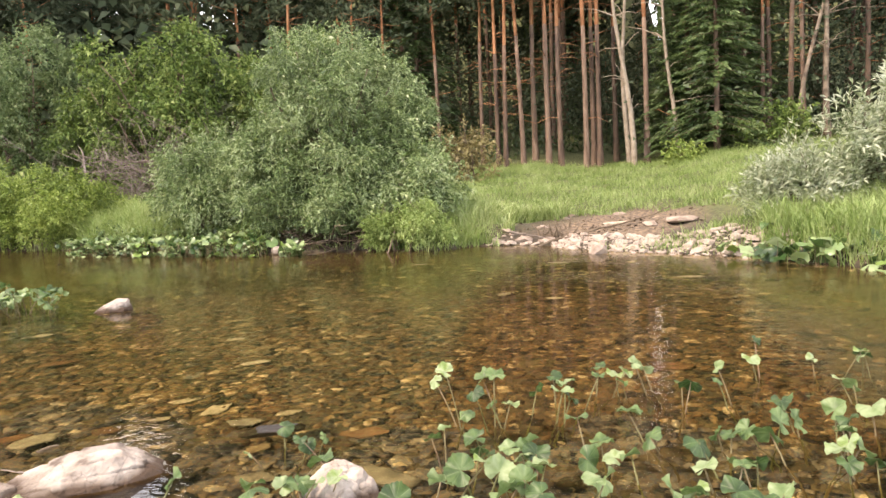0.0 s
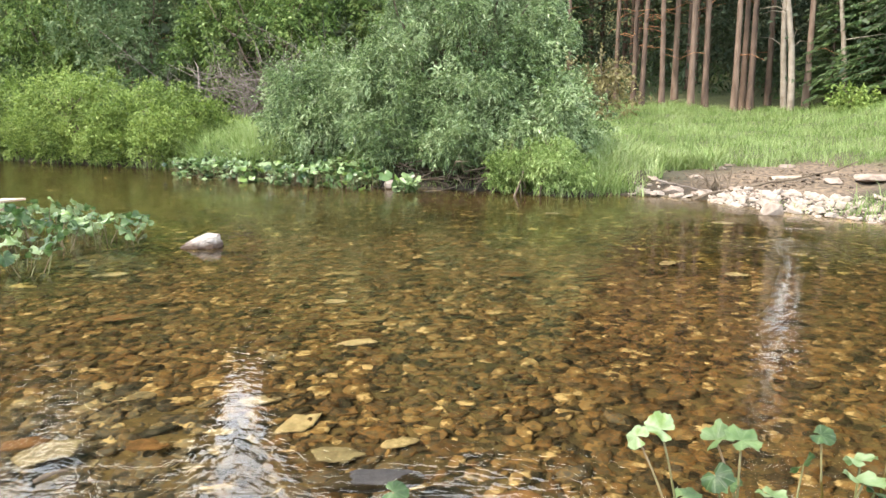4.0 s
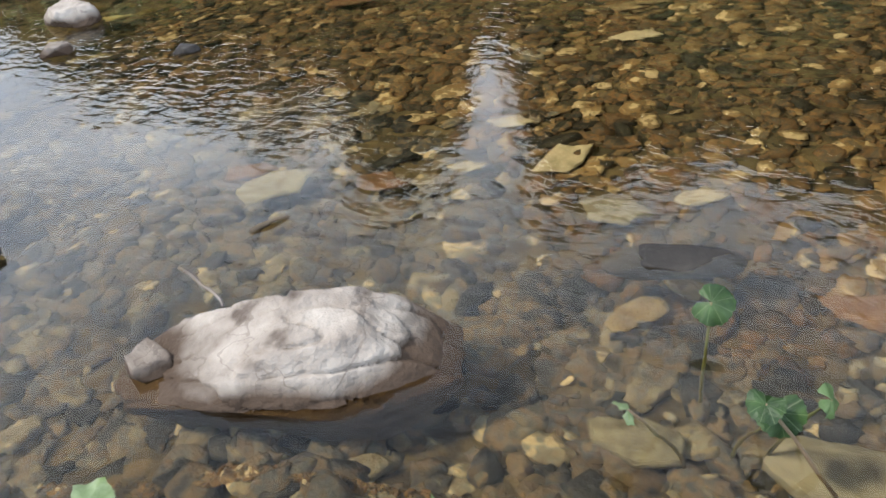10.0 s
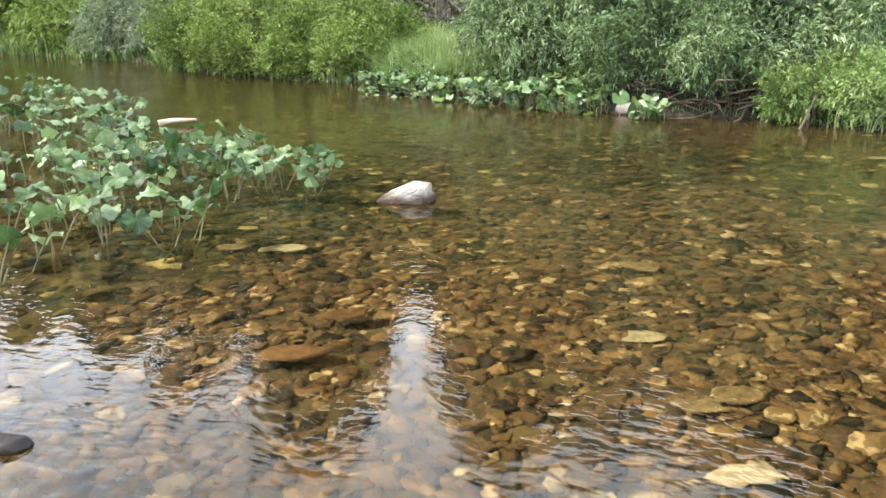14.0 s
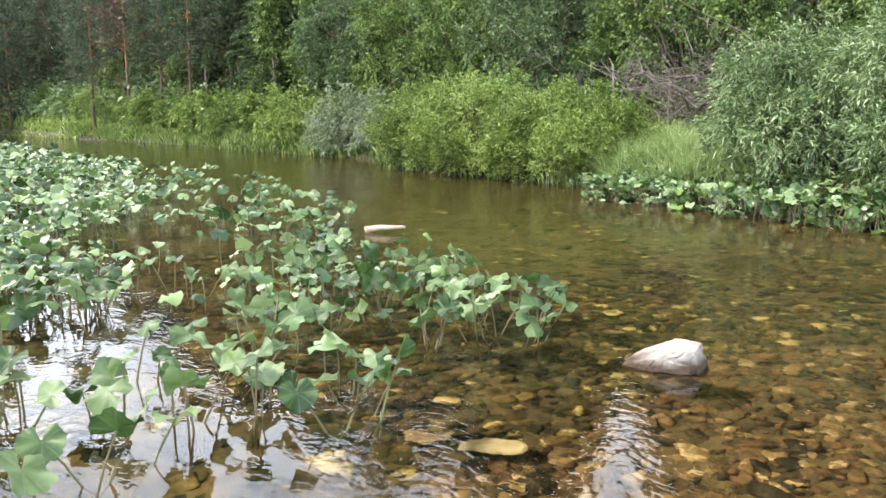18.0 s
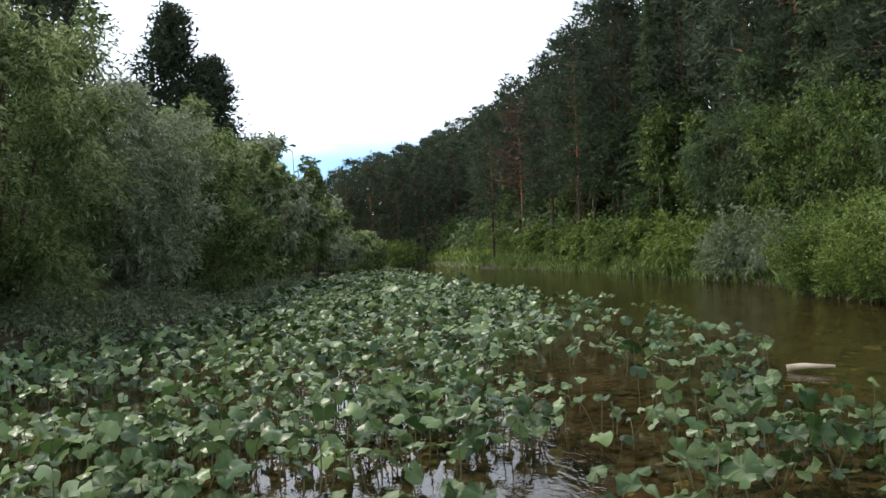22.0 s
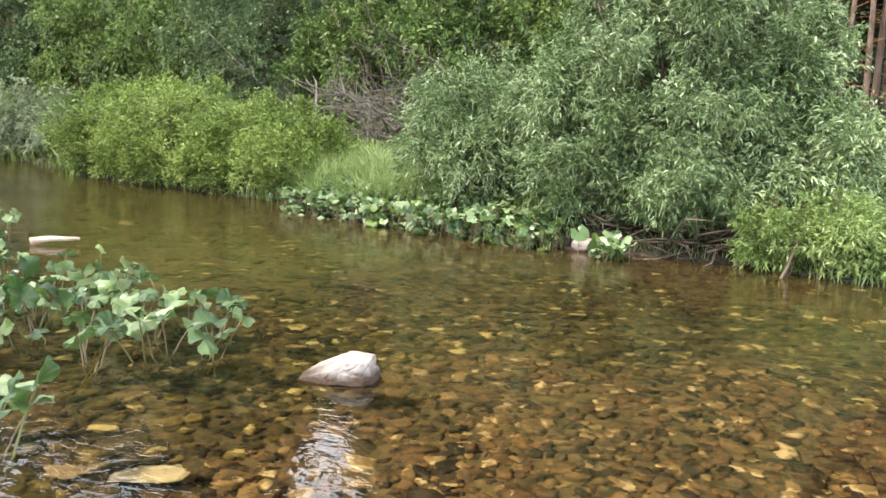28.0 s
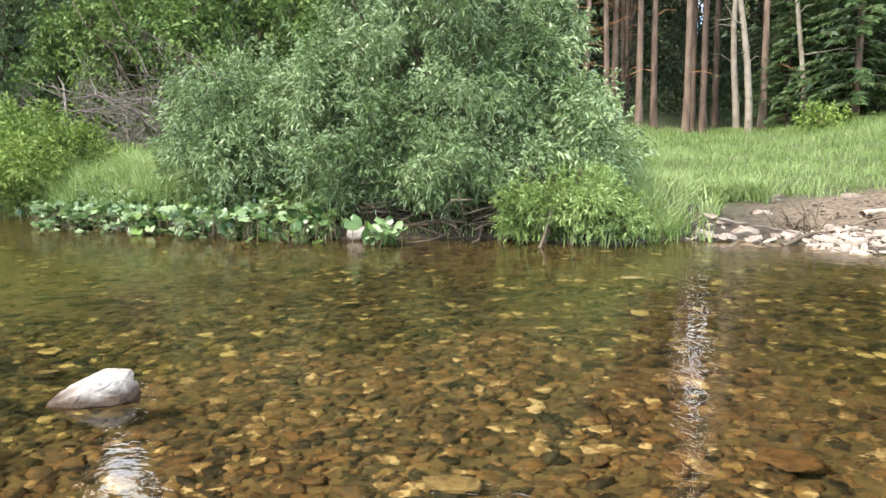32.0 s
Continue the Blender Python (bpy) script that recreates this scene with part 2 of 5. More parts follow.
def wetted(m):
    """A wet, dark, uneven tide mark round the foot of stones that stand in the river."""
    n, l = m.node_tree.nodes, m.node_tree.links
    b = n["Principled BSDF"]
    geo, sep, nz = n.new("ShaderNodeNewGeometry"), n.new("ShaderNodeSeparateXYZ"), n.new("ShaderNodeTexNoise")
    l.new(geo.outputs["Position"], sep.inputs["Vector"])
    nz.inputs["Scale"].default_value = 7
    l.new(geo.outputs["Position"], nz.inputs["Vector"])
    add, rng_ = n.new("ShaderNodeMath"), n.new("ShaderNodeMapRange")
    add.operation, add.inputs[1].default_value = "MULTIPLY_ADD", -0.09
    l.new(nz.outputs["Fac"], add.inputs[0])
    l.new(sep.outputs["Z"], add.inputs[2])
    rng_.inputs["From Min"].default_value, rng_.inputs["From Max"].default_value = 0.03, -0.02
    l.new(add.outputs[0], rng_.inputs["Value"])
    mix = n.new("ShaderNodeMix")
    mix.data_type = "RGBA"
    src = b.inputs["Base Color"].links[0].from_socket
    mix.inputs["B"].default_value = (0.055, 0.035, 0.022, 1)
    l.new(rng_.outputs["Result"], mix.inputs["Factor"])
    # thin dark cracks
    crack, gap, near, dark = n.new("ShaderNodeTexNoise"), n.new("ShaderNodeMath"), n.new("ShaderNodeMapRange"), n.new("ShaderNodeMix")
    crack.inputs["Scale"].default_value, crack.inputs["Detail"].default_value, crack.inputs["Distortion"].default_value = 3.2, 4, 0.8
    l.new(geo.outputs["Position"], crack.inputs["Vector"])
    gap.operation, gap.inputs[1].default_value, gap.inputs[2].default_value = "COMPARE", 0.5, 0.007
    l.new(crack.outputs["Fac"], gap.inputs[0])
    near.inputs["To Max"].default_value = 0.35
    l.new(gap.outputs[0], near.inputs["Value"])
    dark.data_type = "RGBA"
    dark.inputs["B"].default_value = (0.09, 0.068, 0.055, 1)
    l.new(near.outputs["Result"], dark.inputs["Factor"])
    l.new(src, dark.inputs["A"])
    l.new(dark.outputs["Result"], mix.inputs["A"])
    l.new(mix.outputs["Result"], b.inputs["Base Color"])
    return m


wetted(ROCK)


def ground_material():
    m = bpy.data.materials.new("ground_soil")
    m.use_nodes = True
    n, l = m.node_tree.nodes, m.node_tree.links
    b = n["Principled BSDF"]
    tc = n.new("ShaderNodeTexCoord")
    big, small = n.new("ShaderNodeTexNoise"), n.new("ShaderNodeTexNoise")
    big.inputs["Scale"].default_value, small.inputs["Scale"].default_value = 0.6, 14
    small.inputs["Detail"].default_value = 8
    l.new(tc.outputs["Object"], big.inputs["Vector"])
    l.new(tc.outputs["Object"], small.inputs["Vector"])
    soil, turf = n.new("ShaderNodeValToRGB"), n.new("ShaderNodeValToRGB")
    for ramp, lo, hi in ((soil, (0.02, 0.015, 0.01), (0.075, 0.054, 0.033)), (turf, (0.03, 0.04, 0.012), (0.13, 0.14, 0.05))):
        ramp.color_ramp.elements[0].position, ramp.color_ramp.elements[0].color = 0.3, (*lo, 1)
        ramp.color_ramp.elements[1].position, ramp.color_ramp.elements[1].color = 0.75, (*hi, 1)
        l.new(small.outputs["Fac"], ramp.inputs["Fac"])
    sep, add, step = n.new("ShaderNodeSeparateXYZ"), n.new("ShaderNodeMath"), n.new("ShaderNodeMapRange")
    l.new(tc.outputs["Object"], sep.inputs["Vector"])
    add.operation, add.inputs[1].default_value = "MULTIPLY_ADD", 0.5
    l.new(big.outputs["Fac"], add.inputs[0])
    l.new(sep.outputs["Z"], add.inputs[2])
    step.inputs["From Min"].default_value, step.inputs["From Max"].default_value = 0.45, 0.8
    l.new(add.outputs[0], step.inputs["Value"])
    mix = n.new("ShaderNodeMix")
    mix.data_type = "RGBA"
    l.new(step.outputs["Result"], mix.inputs["Factor"])
    l.new(soil.outputs["Color"], mix.inputs["A"])
    l.new(turf.outputs["Color"], mix.inputs["B"])
    # gravel under the water
    vor, gr, gm, gf = n.new("ShaderNodeTexVoronoi"), n.new("ShaderNodeValToRGB"), n.new("ShaderNodeMix"), n.new("ShaderNodeMapRange")
    vor.inputs["Scale"].default_value = 17
    l.new(tc.outputs["Object"], vor.inputs["Vector"])
    bw = n.new("ShaderNodeSeparateColor")
    l.new(vor.outputs["Color"], bw.inputs["Color"])
    l.new(bw.outputs["Red"], gr.inputs["Fac"])
    gr.color_ramp.elements[0].color, gr.color_ramp.elements[1].color = (0.014, 0.012, 0.008, 1), (0.09, 0.07, 0.038, 1)
    gf.inputs["From Min"].default_value, gf.inputs["From Max"].default_value = 0.06, 0.0
    l.new(sep.outputs["Z"], gf.inputs["Value"])
    gm.data_type = "RGBA"
    l.new(gf.outputs["Result"], gm.inputs["Factor"])
    l.new(mix.outputs["Result"], gm.inputs["A"])
    l.new(gr.outputs["Color"], gm.inputs["B"])
    # the trodden earth above the beach
    far, dist, pm = n.new("ShaderNodeVectorMath"), n.new("ShaderNodeMapRange"), n.new("ShaderNodeMix")
    far.operation, far.inputs[1].default_value = "DISTANCE", (2.4, 11.3, 0.4)
    l.new(tc.outputs["Object"], far.inputs[0])
    da = n.new("ShaderNodeMath")
    da.operation, da.inputs[1].default_value = "MULTIPLY_ADD", 2.2
    l.new(big.outputs["Fac"], da.inputs[0])
    l.new(far.outputs["Value"], da.inputs[2])
    dist.inputs["From Min"].default_value, dist.inputs["From Max"].default_value = 3.0, 2.3
    l.new(da.outputs[0], dist.inputs["Value"])
    earth = n.new("ShaderNodeValToRGB")
    earth.color_ramp.elements[0].position, earth.color_ramp.elements[0].color = 0.3, (0.035, 0.026, 0.018, 1)
    earth.color_ramp.elements[1].position, earth.color_ramp.elements[1].color = 0.7, (0.20, 0.142, 0.09, 1)
    l.new(small.outputs["Fac"], earth.inputs["Fac"])
    pm.data_type = "RGBA"
    l.new(dist.outputs["Result"], pm.inputs["Factor"])
    l.new(gm.outputs["Result"], pm.inputs["A"])
    l.new(earth.outputs["Color"], pm.inputs["B"])
    l.new(pm.outputs["Result"], b.inputs["Base Color"])
    b.inputs["Roughness"].default_value = 0.95
    bp = n.new("ShaderNodeBump")
    bp.inputs["Strength"].default_value, bp.inputs["Distance"].default_value = 0.7, 0.03
    l.new(small.outputs["Fac"], bp.inputs["Height"])
    l.new(bp.outputs["Normal"], b.inputs["Normal"])
    return m


def water_material():
    """Clear, tea-coloured water: see-through with mirror gloss by Fresnel, and small ripples."""
    m = bpy.data.materials.new("river_water")
    m.use_nodes = True
    n, l = m.node_tree.nodes, m.node_tree.links
    n.remove(n["Principled BSDF"])
    tc, mp = n.new("ShaderNodeTexCoord"), n.new("ShaderNodeMapping")
    mp.inputs["Scale"].default_value = (0.7, 1.0, 1.0)
    mp.inputs["Rotation"].default_value = (0, 0, radians(-20))
    l.new(tc.outputs["Object"], mp.inputs["Vector"])
    small, large = n.new("ShaderNodeTexNoise"), n.new("ShaderNodeTexNoise")
    small.inputs["Scale"].default_value, small.inputs["Detail"].default_value = 17, 2
    large.inputs["Scale"].default_value, large.inputs["Detail"].default_value = 2.2, 2
    for t in (small, large):
        l.new(mp.outputs["Vector"], t.inputs["Vector"])
    b1, b2 = n.new("ShaderNodeBump"), n.new("ShaderNodeBump")
    b1.inputs["Strength"].default_value, b1.inputs["Distance"].default_value = 0.16, 0.012
    b2.inputs["Strength"].default_value, b2.inputs["Distance"].default_value = 0.07, 0.02
    patch, area = n.new("ShaderNodeTexNoise"), n.new("ShaderNodeMapRange")
    patch.inputs["Scale"].default_value = 0.9
    l.new(mp.outputs["Vector"], patch.inputs["Vector"])
    area.inputs["From Min"].default_value, area.inputs["From Max"].default_value = 0.42, 0.62
    area.inputs["To Min"].default_value, area.inputs["To Max"].default_value = 0.13, 0.46
    l.new(patch.outputs["Fac"], area.inputs["Value"])
    l.new(area.outputs["Result"], b1.inputs["Strength"])
    l.new(small.outputs["Fac"], b1.inputs["Height"])
    l.new(large.outputs["Fac"], b2.inputs["Height"])
    l.new(b1.outputs["Normal"], b2.inputs["Normal"])
    fr, gl, tp, mx = n.new("ShaderNodeFresnel"), n.new("ShaderNodeBsdfGlossy"), n.new("ShaderNodeBsdfRefraction"), n.new("ShaderNodeMixShader")
    fr.inputs["IOR"].default_value = 1.38
    gl.inputs["Roughness"].default_value = 0.015
    tp.inputs["Color"].default_value = (0.84, 0.735, 0.47, 1)
    tp.inputs["IOR"].default_value, tp.inputs["Roughness"].default_value = 1.33, 0.0
    l.new(b2.outputs["Normal"], tp.inputs["Normal"])
    l.new(b2.outputs["Normal"], fr.inputs["Normal"])
    l.new(b2.outputs["Normal"], gl.inputs["Normal"])
    l.new(fr.outputs["Fac"], mx.inputs["Fac"])
    l.new(tp.outputs["BSDF"], mx.inputs[1])
    l.new(gl.outputs["BSDF"], mx.inputs[2])
    l.new(mx.outputs["Shader"], n["Material Output"].inputs["Surface"])
    return m


def veined(m):
    """Pale ribs that fan out from the stalk of a single leaf, and a soft quilting between them."""
    n, l = m.node_tree.nodes, m.node_tree.links
    b = n["Principled BSDF"]
    tc, sep, at = n.new("ShaderNodeTexCoord"), n.new("ShaderNodeSeparateXYZ"), n.new("ShaderNodeMath")
    l.new(tc.outputs["Object"], sep.inputs["Vector"])
    at.operation = "ARCTAN2"
    l.new(sep.outputs["Y"], at.inputs[0])
    l.new(sep.outputs["X"], at.inputs[1])
    mul, sn, pw = n.new("ShaderNodeMath"), n.new("ShaderNodeMath"), n.new("ShaderNodeMapRange")
    mul.operation, mul.inputs[1].default_value, sn.operation = "MULTIPLY", 9.0, "COSINE"
    l.new(at.outputs[0], mul.inputs[0])
    l.new(mul.outputs[0], sn.inputs[0])
    pw.inputs["From Min"].default_value, pw.inputs["From Max"].default_value = 0.93, 1.0
    l.new(sn.outputs[0], pw.inputs["Value"])
    mix = n.new("ShaderNodeMix")
    mix.data_type = "RGBA"
    mix.inputs["B"].default_value = (0.27, 0.33, 0.17, 1)
    src = b.inputs["Base Color"].links[0].from_socket
    half = n.new("ShaderNodeMath")
    half.operation, half.inputs[1].default_value = "MULTIPLY", 0.28
    l.new(pw.outputs["Result"], half.inputs[0])
    l.new(half.outputs[0], mix.inputs["Factor"])
    l.new(src, mix.inputs["A"])
    l.new(mix.outputs["Result"], b.inputs["Base Color"])
    nz, bp = n.new("ShaderNodeTexNoise"), n.new("ShaderNodeBump")
    nz.inputs["Scale"].default_value = 60
    l.new(tc.outputs["Object"], nz.inputs["Vector"])
    l.new(nz.outputs["Fac"], bp.inputs["Height"])
    bp.inputs["Strength"].default_value, bp.inputs["Distance"].default_value = 0.4, 0.006
    l.new(bp.outputs["Normal"], b.inputs["Normal"])
    return m


BUTTER_ONE = veined(material("butterbur_leaf_veined", [(p, tuple(0.84 * v for v in c)) for p, c in BUTTER_STOPS], rough=0.46, scale=9, bump=0.3, per_object=0.8, spec=0.45, translucent=0.35))
GROUND, WATER = ground_material(), water_material()


# ---- mesh helpers ----
class Soup:
    """Collects vertices and faces of one mesh."""

    def __init__(self):
        self.v, self.f, self.m, self.k = [], [], [], 0

    def add(self, verts, faces, mat=0):
        verts = np.asarray(verts, float).reshape(-1, 3)
        self.v.append(verts)
        self.f += [tuple(i + self.k for i in f) for f in faces]
        self.m += [mat] * len(faces)
        self.k += len(verts)

    def many(self, verts, faces, mat=0):
        """verts: (N, P, 3), the same faces on each of the N pieces."""
        n, p = verts.shape[:2]
        base = (np.arange(n) * p)[:, None] + self.k
        for f in faces:
            self.f += list(map(tuple, (base + np.array(f)[None]).tolist()))
        self.m += [mat] * (n * len(faces))
        self.v.append(verts.reshape(-1, 3))
        self.k += n * p

    def mesh(self, name, mats, smooth=True):
        me = bpy.data.meshes.new(name)
        me.from_pydata(np.concatenate(self.v).tolist(), [], self.f)
        for x in mats:
            me.materials.append(x)
        if len(mats) > 1:
            me.polygons.foreach_set("material_index", self.m)
        if smooth:
            me.polygons.foreach_set("use_smooth", [True] * len(me.polygons))
        return me


def part(name, data, parent, label="", at=None):
    ob = new(name, data)
    ob.parent = parent
    if at is not None:
        ob.matrix_basis = at
    return tagged(ob, label) if label else ob


def thing(name, at, label, category, group="", kind=""):
    ob = new(name)
    ob.empty_display_size = 0.2
    ob.matrix_basis = at
    return tagged(ob, label, category, group, kind)


def put(x, y, z, turn=0.0, size=1.0, tilt=0.0):
    return pose(x, y, z, tilt, 0, turn) @ Matrix.Diagonal((size, size, size, 1))


def tube(soup, pts, radii, sides=6, mat=0):
    pts = np.asarray(pts, float)
    n = len(pts)
    d = np.gradient(pts, axis=0)
    d /= np.linalg.norm(d, axis=1)[:, None] + 1e-9
    ref = np.where(np.abs(d[:, 2:3]) > 0.9, [[1.0, 0, 0]], [[0, 0, 1.0]])
    u = np.cross(d, ref)
    u /= np.linalg.norm(u, axis=1)[:, None]
    w = np.cross(d, u)
    a = np.arange(sides) / sides * 2 * np.pi
    ring = pts[:, None] + np.asarray(radii)[:, None, None] * (np.cos(a)[None, :, None] * u[:, None] + np.sin(a)[None, :, None] * w[:, None])
    faces = [(i * sides + j, i * sides + (j + 1) % sides, (i + 1) * sides + (j + 1) % sides, (i + 1) * sides + j) for i in range(n - 1) for j in range(sides)]
    faces.append(tuple(range((n - 1) * sides, n * sides)))
    soup.add(ring.reshape(-1, 3), faces, mat)


def unit(v):
    return v / (np.linalg.norm(v, axis=-1, keepdims=True) + 1e-9)


def blades(soup, rng, base, along, length, width, droop=0.3, mat=0):
    """Leaves: one folded lozenge each, from base along the way given, its tip sinking."""
    n = len(base)
    along = unit(along)
    side = unit(np.cross(along, unit(rng.normal(size=(n, 3)))))
    up = np.cross(side, along)
    L, W = np.asarray(length).reshape(-1, 1) * np.ones((n, 1)), np.asarray(width).reshape(-1, 1) * np.ones((n, 1))
    mid = base + along * L * 0.45
    tip = base + along * L + np.array([[0, 0, -1.0]]) * L * droop
    v = np.stack([base, mid + side * W / 2 + up * W * 0.12, tip, mid - side * W / 2 + up * W * 0.12], 1)
    soup.many(v, [(0, 1, 2), (0, 2, 3)], mat)


def crown_points(rng, lobes, n, shell=0.55):
    """Points in and on a heap of balls (x, y, z, rx, ry, rz), mostly near the outside, and the ways out."""
    lobes = np.asarray(lobes, float)
    w = (lobes[:, 3] * lobes[:, 4] + lobes[:, 4] * lobes[:, 5] + lobes[:, 3] * lobes[:, 5])
    k = rng.choice(len(lobes), n, p=w / w.sum())
    d = unit(rng.normal(size=(n, 3)))
    r = shell + (1 - shell) * rng.random(n) ** 0.6
    wob = 1 + 0.16 * np.sin(d[:, 0] * 5 + k) * np.cos(d[:, 1] * 6 - k) + 0.07 * rng.normal(size=n)
    return lobes[k, :3] + d * lobes[k, 3:] * (r * wob)[:, None], d


def foliage(rng, lobes, sprigs, leaves, length, width, sprig=0.22, droop=0.35, rise=0.25, clump=0.26, per=13, inside=0.16):
    """A crown: tufts of short sprigs, with leaves set along them."""
    k = max(20, sprigs // per)
    c, out = crown_points(rng, lobes, k, 0.5)
    which = rng.integers(0, k, sprigs)
    size = clump * rng.uniform(0.6, 1.5, k)
    d = unit(rng.normal(size=(sprigs, 3)) + out[which] * 0.9)
    p = c[which] + d * (size[which] * rng.random(sprigs) ** 0.5)[:, None]
    inner = rng.random(sprigs) < inside
    p2, d2 = crown_points(rng, lobes, sprigs, 0.15)
    p, d = np.where(inner[:, None], p2, p), np.where(inner[:, None], d2, d)
    keep = p[:, 2] > 0.0
    p, d = p[keep], d[keep]
    way = unit(d * 0.8 + rng.normal(size=d.shape) * 0.45 + np.array([[0, 0, rise]]))
    n = len(p)
    s = rng.random((n, leaves))
    size = rng.uniform(0.7, 1.25, (n, 1)) * np.ones((n, leaves))
    base = p[:, None] + way[:, None] * (s * sprig * size)[..., None]
    along = unit(way[:, None] * 0.8 + rng.normal(size=(n, leaves, 3)) * 0.55)
    soup = Soup()
    blades(soup, rng, base.reshape(-1, 3), along.reshape(-1, 3), (length * size).reshape(-1), (width * size).reshape(-1), droop)
    return soup


def limbs(rng, lobes, stems=7, radius=0.04, root=0.25):
    """Stems that fan out from the root into the lobes of a crown."""
    out = []
    for i in range(stems):
        soup = Soup()
        c = np.array(lobes[i % len(lobes)], float)
        end = c[:3] + rng.normal(size=3) * c[3:] * 0.35
        start = np.array([rng.normal() * root, rng.normal() * root, -0.15])
        t = np.linspace(0, 1, 7)[:, None]
        pts = start * (1 - t) + end * t + np.sin(t * np.pi) * np.array([[0, 0, 0.25]]) + rng.normal(size=(7, 3)) * 0.04
        tube(soup, pts, radius * (1 - 0.8 * t[:, 0]), 6)
        for _ in range(5):
            a = pts[rng.integers(2, 6)]
            b = a + rng.normal(size=3) * c[3:] * 0.45 + np.array([0, 0, 0.2])
            m = (a + b) / 2 + rng.normal(size=3) * 0.06
            tube(soup, [a, m, b], [radius * 0.4, radius * 0.28, radius * 0.1], 4)
        out.append(soup)
    return out


# ---- ground and water ----
FAR_X = [-400, -160, -112, -58, -46, -30, -22, -18, -12, -10.3, -9, -7, -4.7, -3.6, -2.2, -0.9, -0.1, 0.9, 2.2, 4.2, 5.5, 8, 12, 30, 400]
FAR_Y = [24, 24, 23.5, 20.2, 19, 16.4, 15.2, 12.9, 12.0, 11.8, 10.7, 10.3, 9.7, 9.9, 10.0, 9.6, 10.3, 10.2, 8.9, 7.7, 6.2, 5, 3.5, -2, -60]
NEAR_X = [-400, -160, -112, -90, -63, -32, -20, -15, -12, -5, 3, 12, 30, 400]
NEAR_Y = [23, 23, 22.5, 15.5, 6.5, 0.2, -1.6, -4.8, -6.2, -6.8, -6.4, -8, -16, -80]


def far_bank(x):
    return np.interp(x, FAR_X, FAR_Y)


def near_bank(x):
    return np.interp(x, NEAR_X, NEAR_Y)


def smooth01(a):
    a = np.clip(a, 0, 1)
    return a * a * (3 - 2 * a)


def height(x, y):
    """The ground: the river's bed, a low bank, the meadow, and the wooded slopes."""
    x, y = np.asarray(x, float), np.asarray(y, float)
    out_far, out_near = y - far_bank(x), near_bank(x) - y
    inside = np.minimum(-out_far, -out_near)
    beach = np.exp(-((x - 2.2) / 2.6) ** 2)
    bed = -(0.36 + 0.12 * smooth01((y - 3) / 4)) * smooth01((inside + 0.2) / 1.6) + 0.06 * np.sin(x * 1.7 + y) * smooth01(inside)
    bed += 0.13 * np.exp(-((x - 0.6) / 2.2) ** 2 - ((y + 2.2) / 1.6) ** 2)
    bed += 0.15 * np.exp(-((x - 0.34) / 0.34) ** 2 - ((y + 1.30) / 0.20) ** 2)
    left = smooth01((-9 - x) / 8)
    rise = 0.36 * smooth01(out_far / 0.9) * (1 - 0.75 * beach) + 0.07 * np.clip(out_far, 0, 400) * (1 - 0.3 * beach * np.exp(-out_far / 4))
    slope = np.clip(y - 20 - 8 * (1 - left), 0, 45) * (0.10 + 0.16 * left)
    slope += smooth01((y - 54) / 22) * 26 * smooth01((x + 34) / 10) * (1 - np.exp(-((np.arctan2(-x, np.maximum(y, 1.0)) + 0.056) / 0.03) ** 2))
    slope += smooth01((-112 - x) / 90) * 5 * smooth01((y + 40) / 60)
    shore = 0.35 * smooth01(out_near / 1.5) + 0.05 * np.clip(out_near, 0, 60) + 0.10 * np.clip(out_near - 25, 0, 120)
    z = np.where(out_far > 0, rise + slope, np.where(out_near > 0, shore, bed))
    bumps = 0.04 * np.sin(x * 2.3 + 1) * np.sin(y * 1.9) + 0.03 * np.sin(x * 5.1) * np.cos(y * 4.3)
    return z + bumps * (0.4 + smooth01(np.maximum(out_far, out_near)))


def axis(centre, fine, step, far, grow=1.13):
    a, s = [0.0], step
    while a[-1] < far:
        if a[-1] > fine:
            s *= grow
        a.append(a[-1] + s)
    a = np.array(a)
    return np.concatenate([centre - a[:0:-1], centre + a])


GX, GY = axis(-6, 14, 0.32, 1500), axis(5, 13, 0.32, 1500)
gx, gy = np.meshgrid(GX, GY)
gz = height(gx, gy)
s = Soup()
nx, ny = len(GX), len(GY)
idx = np.arange(nx * ny).reshape(ny, nx)
quads = np.stack([idx[:-1, :-1], idx[:-1, 1:], idx[1:, 1:], idx[1:, :-1]], -1).reshape(-1, 4)
s.add(np.stack([gx, gy, gz], -1).reshape(-1, 3), quads.tolist())
ground = tagged(new("ground", s.mesh("ground", [GROUND])), "earth banks, meadow and stony riverbed with slopes behind", "ground", kind="structure")

s = Soup()
wx = np.linspace(-130, 30, 65)
lo, hi = near_bank(wx) - 1.2, far_bank(wx) + 1.2
wv = np.stack([np.stack([wx, lo + (hi - lo) * k / 12, 0 * wx], -1) for k in range(13)])
wi = np.arange(13 * 65).reshape(13, 65)
s.add(wv.reshape(-1, 3), np.stack([wi[:-1, :-1], wi[:-1, 1:], wi[1:, 1:], wi[1:, :-1]], -1).reshape(-1, 4).tolist())
water = tagged(new("water", s.mesh("water", [WATER])), "clear shallow tea-coloured river with small ripples", "river", kind="structure")
water.visible_shadow = False


